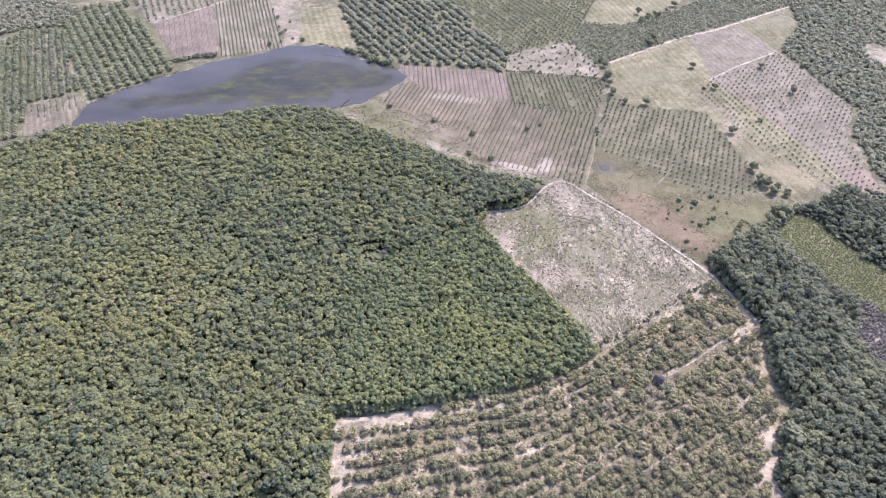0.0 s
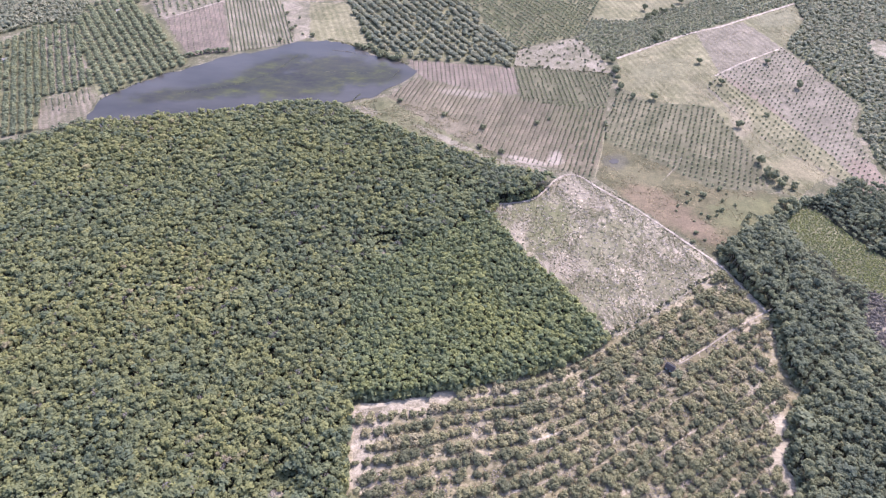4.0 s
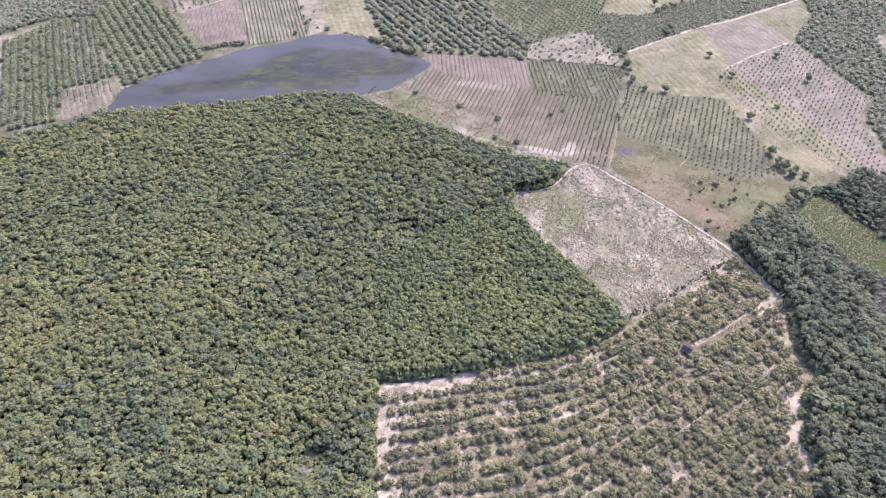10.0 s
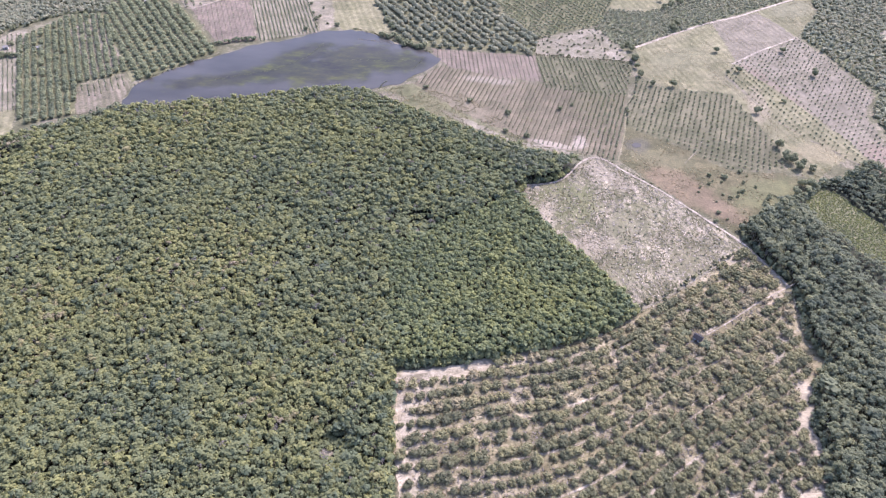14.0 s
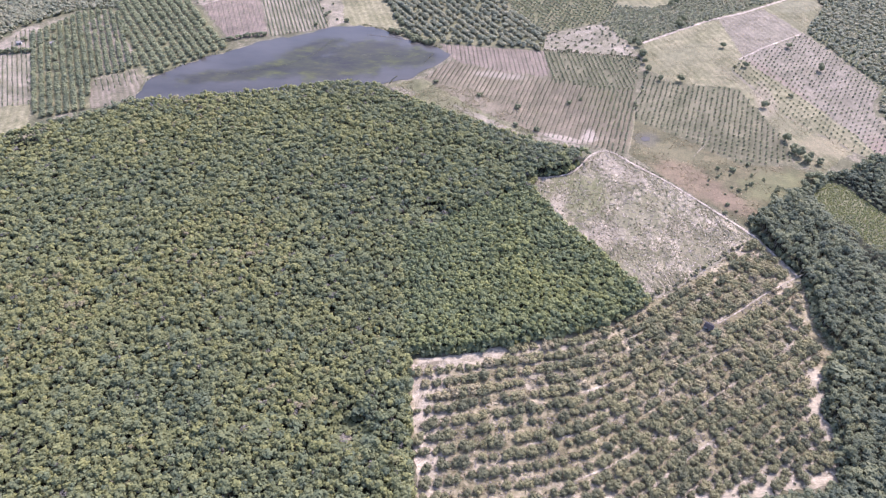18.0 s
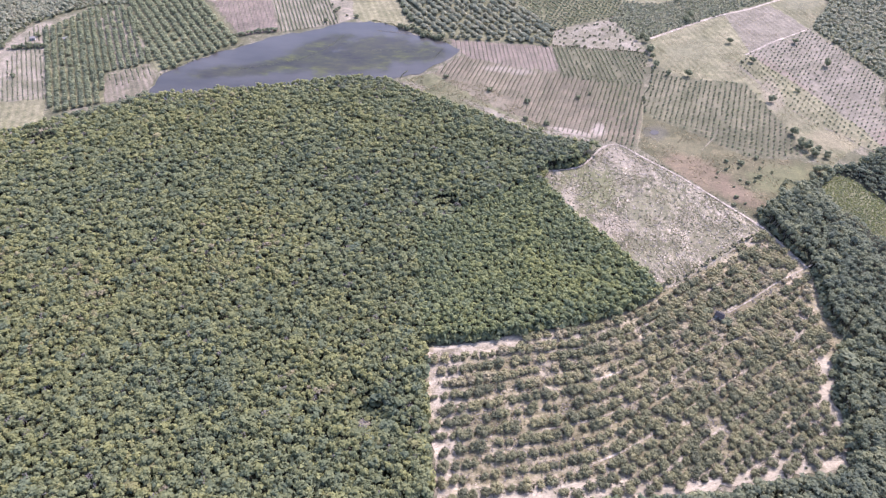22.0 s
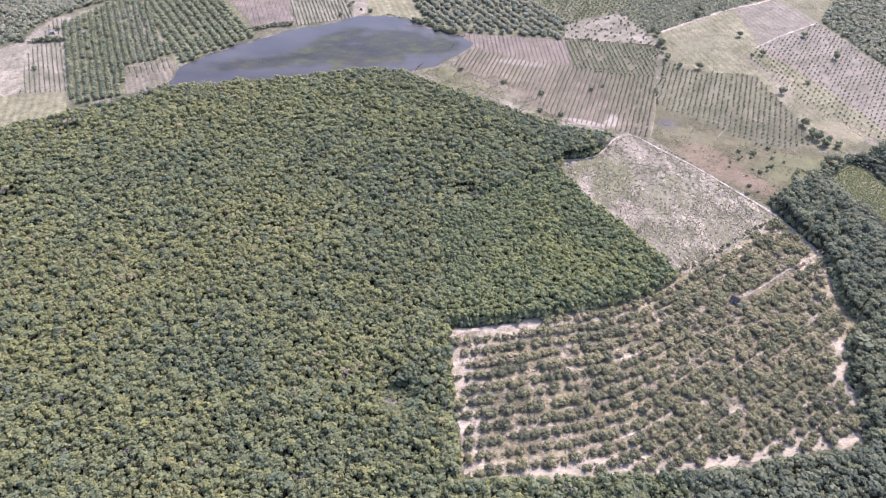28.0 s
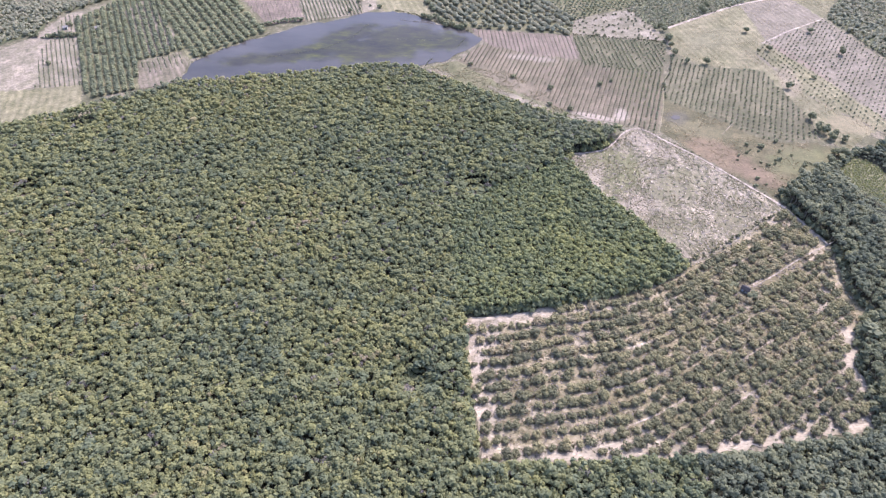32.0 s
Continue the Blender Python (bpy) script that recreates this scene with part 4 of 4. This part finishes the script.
SMALL = shapes(6, 900, 1.1, 1.5, 0.1, 36, 0.5, 4)
TINY = shapes(6, 940, 1.1, 1.5, 0.05, 12, 0.75, 2, 1.0, 0.4, (0.5, 0.7))


def with_stem(shape, seed):
    v, f = shape
    sv, sf = stem_shape(np.random.default_rng(seed), 1.2, 0.06, 3, 0.4, 4)
    return mesh_from("young_fruit_tree", np.concatenate([v, sv]), np.concatenate([f, sf + len(v)]), [LEAF_GREEN, BARK], None, np.r_[np.zeros(len(f)), np.ones(len(sf))])


small_models = [with_stem(s, 950 + k) for k, s in enumerate(SMALL)]


def young_trees(xy, low, high, label, group):
    for (x, y), z in zip(xy, ground_height(xy)):
        ob = new("young_fruit_tree", small_models[int(rng.integers(0, 6))])
        s = rng.uniform(low, high)
        ob.matrix_basis = Matrix.LocRotScale((x, y, z), Euler((0, 0, rng.uniform(0, 6.28))), (s, s, s * rng.uniform(0.8, 1.2)))
        tagged(ob, label, "young tree", group)


xy = grid(PLANTED, 5.0, 3.8, -21, rng, 0.15, 0.06)
xy = xy[np.argsort(xy[:, 1])]
young_trees(xy[:300], 0.7, 1.15, "small green fruit tree on dry grass", "young trees in the field")
many("young_fruit_trees", TINY, xy[300:], rng.uniform(0.7, 1.15, len(xy) - 300), rng, LEAF_GREEN, "more small green fruit trees at the far field end", "young trees")
for outline, along, across, turn, lo, hi, label in (
        (YOUNG, 3.9, 3.7, 5, 0.85, 1.2, "small green fruit trees in tight rows"),
        (PLANTED_EAST, 4.2, 5.2, 17.3, 0.6, 1.05, "small green fruit trees on pinkish earth"),
        (BROWN_ROWS, 2.9, 3.5, -18, 0.45, 0.75, "small seedlings in rows on brown earth"),
        (PINK_ROWS, 3.0, 3.6, 4, 0.4, 0.65, "small seedlings in rows on pinkish earth"),
        (PINK_WEST, 4.2, 4.4, 20, 0.35, 0.6, "seedlings dotted over a ploughed field"),
        (ROWS_WEST, 1.5, 3.3, 18, 0.5, 0.9, "narrow green crop rows on sand"),
        ([(-279, 427), (-251, 447), (-243, 428), (-262, 412)], 1.9, 4.2, 27, 0.4, 0.85, "low remains of rows on the shore"),
        ([(-364, 440), (-372, 505), (-360, 512), (-346, 474), (-309, 392), (-342, 386)], 2.0, 3.4, 27, 0.4, 0.8, "sparse green rows on pale sand")):
    xy = grid(outline, along, across, turn, rng, 0.1, 0.08)
    xy = xy[~inside(xy, WASTE)]
    grown = 1.0 + (0.6 * np.clip((xy[:, 0] - 95) / 25, 0, 1) if outline is BROWN_ROWS else 0.0)
    many("crop_rows", TINY, xy, rng.uniform(lo, hi, len(xy)) * grown, rng, LEAF_GREEN, label, "crops")

picked = np.random.default_rng(31)
for k, line in enumerate(ALLEYS):
    kept = [p for p in line if inside(np.array([p]), INNER)[0]]
    if len(kept) > 12:
        a = int(picked.integers(0, len(kept) // 3))
        b = len(kept) - int(picked.integers(0, len(kept) // 3))
        ribbon("track", kept[a:b], picked.uniform(0.7, 1.3), 0.232, M_ORCHARD if k % 3 else M_SAND, "narrow strip of worn sand between tree rows", "track", 60 + k)

# ---------------------------------------------------------------- lone trees and bushes
bush = tree_models("bush", 6, 1000, 2.2, 2.6, 0.2, 120, 0.75, LEAF_DARK, "dark green bush standing alone on dry grass", "bush", "bushes in the meadow", 0.12, 6, 0.75, 0.55)
lone = tree_models("tree", 6, 1100, 3.3, 5.4, 0.5, 230, 0.85, LEAF_DARK, "dark green lone tree with a bare trunk on dry pasture", "tree", "lone trees on the pasture", 0.2, 7, 0.75, 0.55)
plant_things(bush, [(189, 338), (180, 340), (211, 317), (197, 324), (208, 312), (175, 302), (202, 344)], rng, 0.8, 1.15)
plant_things(bush, [(180, 334), (177, 331), (186, 333), (170, 327), (194, 323), (192, 319), (177, 313), (187, 317), (171, 294), (186, 292), (189, 294), (207, 329), (200, 333), (183, 320), (168, 322), (179, 296), (205, 340)], rng, 0.4, 0.75)
plant_things(lone, [(238, 375), (241, 357), (246, 354), (243, 350), (251, 348), (238, 361), (238, 332), (230, 322), (243, 331)], rng, 0.8, 1.2)
plant_things(lone, [(233, 512), (291, 515), (303, 476), (242, 479), (166, 454), (182, 453), (159, 468), (237, 418)], rng, 0.8, 1.1)
plant_things(lone, [(160, 496), (159, 510), (158, 519), (159, 490), (159, 481), (152, 512)], rng, 0.7, 1.1)
plant_things(bush, [(21, 422), (49, 407), (-13, 440), (89, 415), (98, 421), (46, 384), (61, 379), (233, 478), (263, 434)], rng, 0.7, 1.2)
plant_things(bush, [(-56, 567), (-51, 551), (-45, 538), (-49, 521), (-40, 518), (-33, 512), (-25, 506), (-18, 503), (-55, 523), (-34, 508), (-60, 580), (-64, 595), (-44, 524), (-37, 515), (-29, 509), (-22, 504), (-53, 557), (-48, 544)], rng, 1.1, 1.7)
plant_things(bush, [(-348, 422), (-365, 467), (-358, 469), (-352, 470), (-370, 467), (-345, 471), (-379, 467), (-383, 466), (-372, 516), (-360, 488)], rng, 1.0, 1.7)
plant_things(lone, [(207, 594), (214, 600), (223, 609), (226, 607), (236, 617), (208, 612), (246, 630), (205, 555), (211, 561), (206, 550)], rng, 0.7, 1.1)
plant_things(bush, [(-134, 599), (-126, 583), (-121, 565), (-116, 552), (-122, 531), (-114, 537), (-105, 543), (-96, 541), (-114, 558), (-113, 575)], rng, 0.6, 1.3)
xy = scatter(SCRUB, 6.2, rng, 0.6)
plant_things(bush, xy, rng, 0.22, 0.65)
plant_things(bush, [(131, 207), (129, 204), (139.5, 200), (138, 198)], rng, 0.9, 1.3)

# ---------------------------------------------------------------- huts
WALL_WHITE = plain("whitewashed_wall", (0.24, 0.225, 0.2), (0.31, 0.3, 0.28), 1.5)
ROOF_DARK = plain("dark_old_roofing", (0.012, 0.011, 0.012), (0.026, 0.024, 0.025), 1.2, 0.98)
ROOF_PALE = plain("rusty_tin_roof", (0.13, 0.115, 0.1), (0.19, 0.165, 0.14), 1.0, 0.97)
WOOD = plain("weathered_boards", (0.08, 0.06, 0.045), (0.14, 0.11, 0.085), 3.0)


def box(x0, y0, z0, x1, y1, z1):
    bm = bmesh.new()
    bmesh.ops.create_cube(bm, size=1, matrix=Matrix.LocRotScale(((x0 + x1) / 2, (y0 + y1) / 2, (z0 + z1) / 2), None, (x1 - x0, y1 - y0, z1 - z0)))
    bmesh.ops.bevel(bm, geom=bm.edges[:], offset=0.02, segments=1, affect="EDGES")
    return bm


def hut(x, y, turn, wide, deep, high, wall_mat, roof_mat, label):
    """A small hut: four walls, a pitched roof of two leaves with eaves, a door and a window."""
    root = new("hut")
    root.matrix_basis = pose(x, y, float(ground_height([(x, y)])[0]), 0, 0, turn)
    t, w, d = 0.15, wide / 2, deep / 2
    for x0, y0, x1, y1 in ((-w, -d, w, -d + t), (-w, d - t, w, d), (-w, -d + t, -w + t, d - t), (w - t, -d + t, w, d - t)):
        part("wall", box(x0, y0, -0.1, x1, y1, high), wall_mat, root)
    rise = deep * 0.28
    for s in (-1, 1):
        bm = bmesh.new()
        e = 0.45
        low = [bm.verts.new((k * (w + e), s * (d + e), high - rise * e / d + dz)) for dz in (0.02, 0.12) for k in (-1, 1)]
        top = [bm.verts.new((k * (w + e), 0, high + rise + dz)) for dz in (0.02, 0.12) for k in (-1, 1)]
        for q in ((low[0], low[1], top[1], top[0]), (low[2], top[2], top[3], low[3]), (low[0], low[2], low[3], low[1]), (top[0], top[1], top[3], top[2]), (low[0], top[0], top[2], low[2]), (low[1], low[3], top[3], top[1])):
            bm.faces.new(q)
        bmesh.ops.recalc_face_normals(bm, faces=bm.faces)
        part("roof", bm, roof_mat, root)
    part("door", box(-0.45, -d - 0.04, 0.0, 0.45, -d - 0.002, 2.0), WOOD, root, "plank door")
    part("window", box(w * 0.5, -d - 0.04, 1.0, w * 0.5 + 0.8, -d - 0.002, 1.9), WOOD, root, "shuttered window")
    return tagged(root, label, "hut")


hut(135.5, 203, -38, 3.9, 2.9, 2.2, WALL_WHITE, ROOF_DARK, "small hut with a dark roof among cashew trees")
hut(-361, 482, 20, 3.2, 2.6, 2.1, WALL_WHITE, ROOF_PALE, "small pale hut beside a bush on sand")
hut(-278, 576, 30, 3.2, 2.8, 2.2, WALL_WHITE, ROOF_PALE, "small pale hut among orchard trees")
hut(-334, 483, 26, 2.8, 2.4, 2.1, WALL_WHITE, ROOF_PALE, "small pale shed between orchard rows")

# ---------------------------------------------------------------- undergrowth
TUFT = shapes(6, 1200, 0.55, 0.5, 0.0, 5, 0.55, 3, 0.0, 0.6, (0.4, 0.58), 0.8)
STRAW = shapes(8, 1270, 1.0, 0.9, 0.0, 8, 0.55, 3, 0.0, 0.8, (0.4, 0.6), 0.8)


def undergrowth(outline, spacing, low, high, cut, mat, label, freq=0.06, shape=TUFT, worn=0.0):
    """Low growth in patches; it thins out towards a worn, sandy rim of the given width."""
    xy = scatter(outline, spacing, rng, 0.6)
    if worn:
        rim = np.array(ragged(outline, np.random.default_rng(3), 3.0, 0.0))
        xy = xy[np.array([np.hypot(*(rim - p).T).min() for p in xy]) > worn * rng.random(len(xy)) ** 0.5]
    if shape is STRAW:
        xy = xy[~beside(xy, TRACK_ORCHARD, 0.9)]
        xy = xy[~(on_alley(xy) & (rng.random(len(xy)) < 0.8))]
    keep = np.array([noise.noise(Vector((x * freq, y * freq, 2))) + 0.4 * noise.noise(Vector((x * 0.3, y * 0.3, 5))) for x, y in xy]) > cut
    xy = xy[keep]
    many("undergrowth", shape, xy, rng.uniform(low, high, len(xy)), rng, mat, label, "undergrowth", np.full(len(xy), 0.55), tone=rng.uniform(0, 0.8, len(xy)))


undergrowth(CLEARING, 1.9, 0.35, 1.1, 0.0, GRASS_DRY, "grey-green tufts and dry debris on the cleared field")
undergrowth(CLEARING, 1.5, 0.4, 1.1, 0.0, LEAF_SHRUB, "low green scrub on the cleared field")
undergrowth(WASTE, 1.5, 0.4, 1.5, -0.05, LEAF_SHRUB, "scrub along the forest margin")
undergrowth(WASTE, 1.9, 0.4, 1.4, -0.1, GRASS_DRY, "dry grass along the forest margin")
undergrowth(MEADOW, 2.2, 0.5, 1.6, 0.0, GRASS_DRY, "dry tufts on the meadow")
undergrowth(PASTURE, 2.4, 0.4, 1.3, 0.0, GRASS_DRY, "dry tufts on the pasture")
undergrowth(INNER, 1.75, 0.5, 1.25, -0.1, GRASS_DRY, "dry grass and straw between the cashew trees", 0.05, STRAW, 6)
undergrowth(INNER, 2.2, 0.5, 1.3, -0.06, LEAF_SHRUB, "low olive weeds between the cashew trees", 0.04, STRAW, 8)
undergrowth(INNER, 2.1, 0.6, 1.5, -0.12, LEAF_BARE, "grey leafless twigs between the cashew trees", 0.07, STRAW, 10)


def stick_shape(rng, length):
    """A fallen branch: a thin, three-sided, tapering bar with a fork, lying on the ground."""
    v, f = [], []
    for bend, reach in ((0.0, 1.0), (0.6, 0.55)):
        at = sum(len(k) for k in v)
        d = np.array([math.cos(bend), math.sin(bend), 0.04])
        side = np.array([-d[1], d[0], 0]) * 0.11
        p, q = d * length * (0 if bend == 0 else 0.3), d * length * reach + (0, 0, 0.1)
        v.append(np.array([p - side, p + side, p + (0, 0, 0.16), q - side * 0.4, q + side * 0.4, q + (0, 0, 0.08)]))
        f += [(at + i, at + j, at + k) for i, j, k in ((0, 3, 2), (3, 5, 2), (1, 2, 4), (2, 5, 4), (0, 2, 1), (3, 4, 5))]
    return np.concatenate(v) + (0, 0, 0.08), np.array(f)


BRUSH = shapes(6, 1250, 1.3, 1.2, 0.0, 16, 0.6, 3, 0.7, 0.7, (0.4, 0.6), 0.3)
xy = np.repeat(places, 4, 0)
lean = 0.2 + 0.46 * np.clip((xy[:, 0] - 40) / 60, 0, 1)
u, w = rng.normal(0, 2.6, len(xy)), rng.normal(0, 0.9, len(xy))
xy = xy + np.stack([u - w * lean, u * lean + w], 1) / np.hypot(1, lean)[:, None]
xy = xy[inside(xy, ORCHARD) & ~beside(xy, TRACK_ORCHARD, 1.2)]
for mat, label, cut in ((LEAF_SHRUB, "olive brush growing between the cashew rows", xy[::2]), (GRASS_DRY, "dry straw-coloured brush between the cashew rows", xy[1::2])):
    many("brush", BRUSH, cut, rng.uniform(0.35, 0.9, len(cut)), rng, mat, label, "brush", rng.uniform(0.5, 1.2, len(cut)), tone=rng.uniform(0.0, 0.55, len(cut)))


STICKS = [stick_shape(np.random.default_rng(1300 + k), 2.2) for k in range(3)]
xy = scatter(CLEARING, 5.0, rng, 0.8)
many("stumps", TINY_BUSH, xy, rng.uniform(0.2, 0.55, len(xy)), rng, LEAF_DARK, "dark low bushes and sprouting stumps on the cleared field", "bushes", tone=rng.uniform(0.0, 0.35, len(xy)))
xy = scatter(CLEARING, 2.6, rng, 0.7)
many("dead_branches", STICKS, xy, rng.uniform(0.4, 1.5, len(xy)), rng, DEADWOOD, "bleached fallen branches littering the cleared field", "branches", np.ones(len(xy)))
xy = scatter(ORCHARD, 5.0, rng, 0.7)
many("dead_branches", STICKS, xy, rng.uniform(0.4, 1.3, len(xy)), rng, DEADWOOD, "dead branches between the cashew trees", "branches", np.ones(len(xy)))
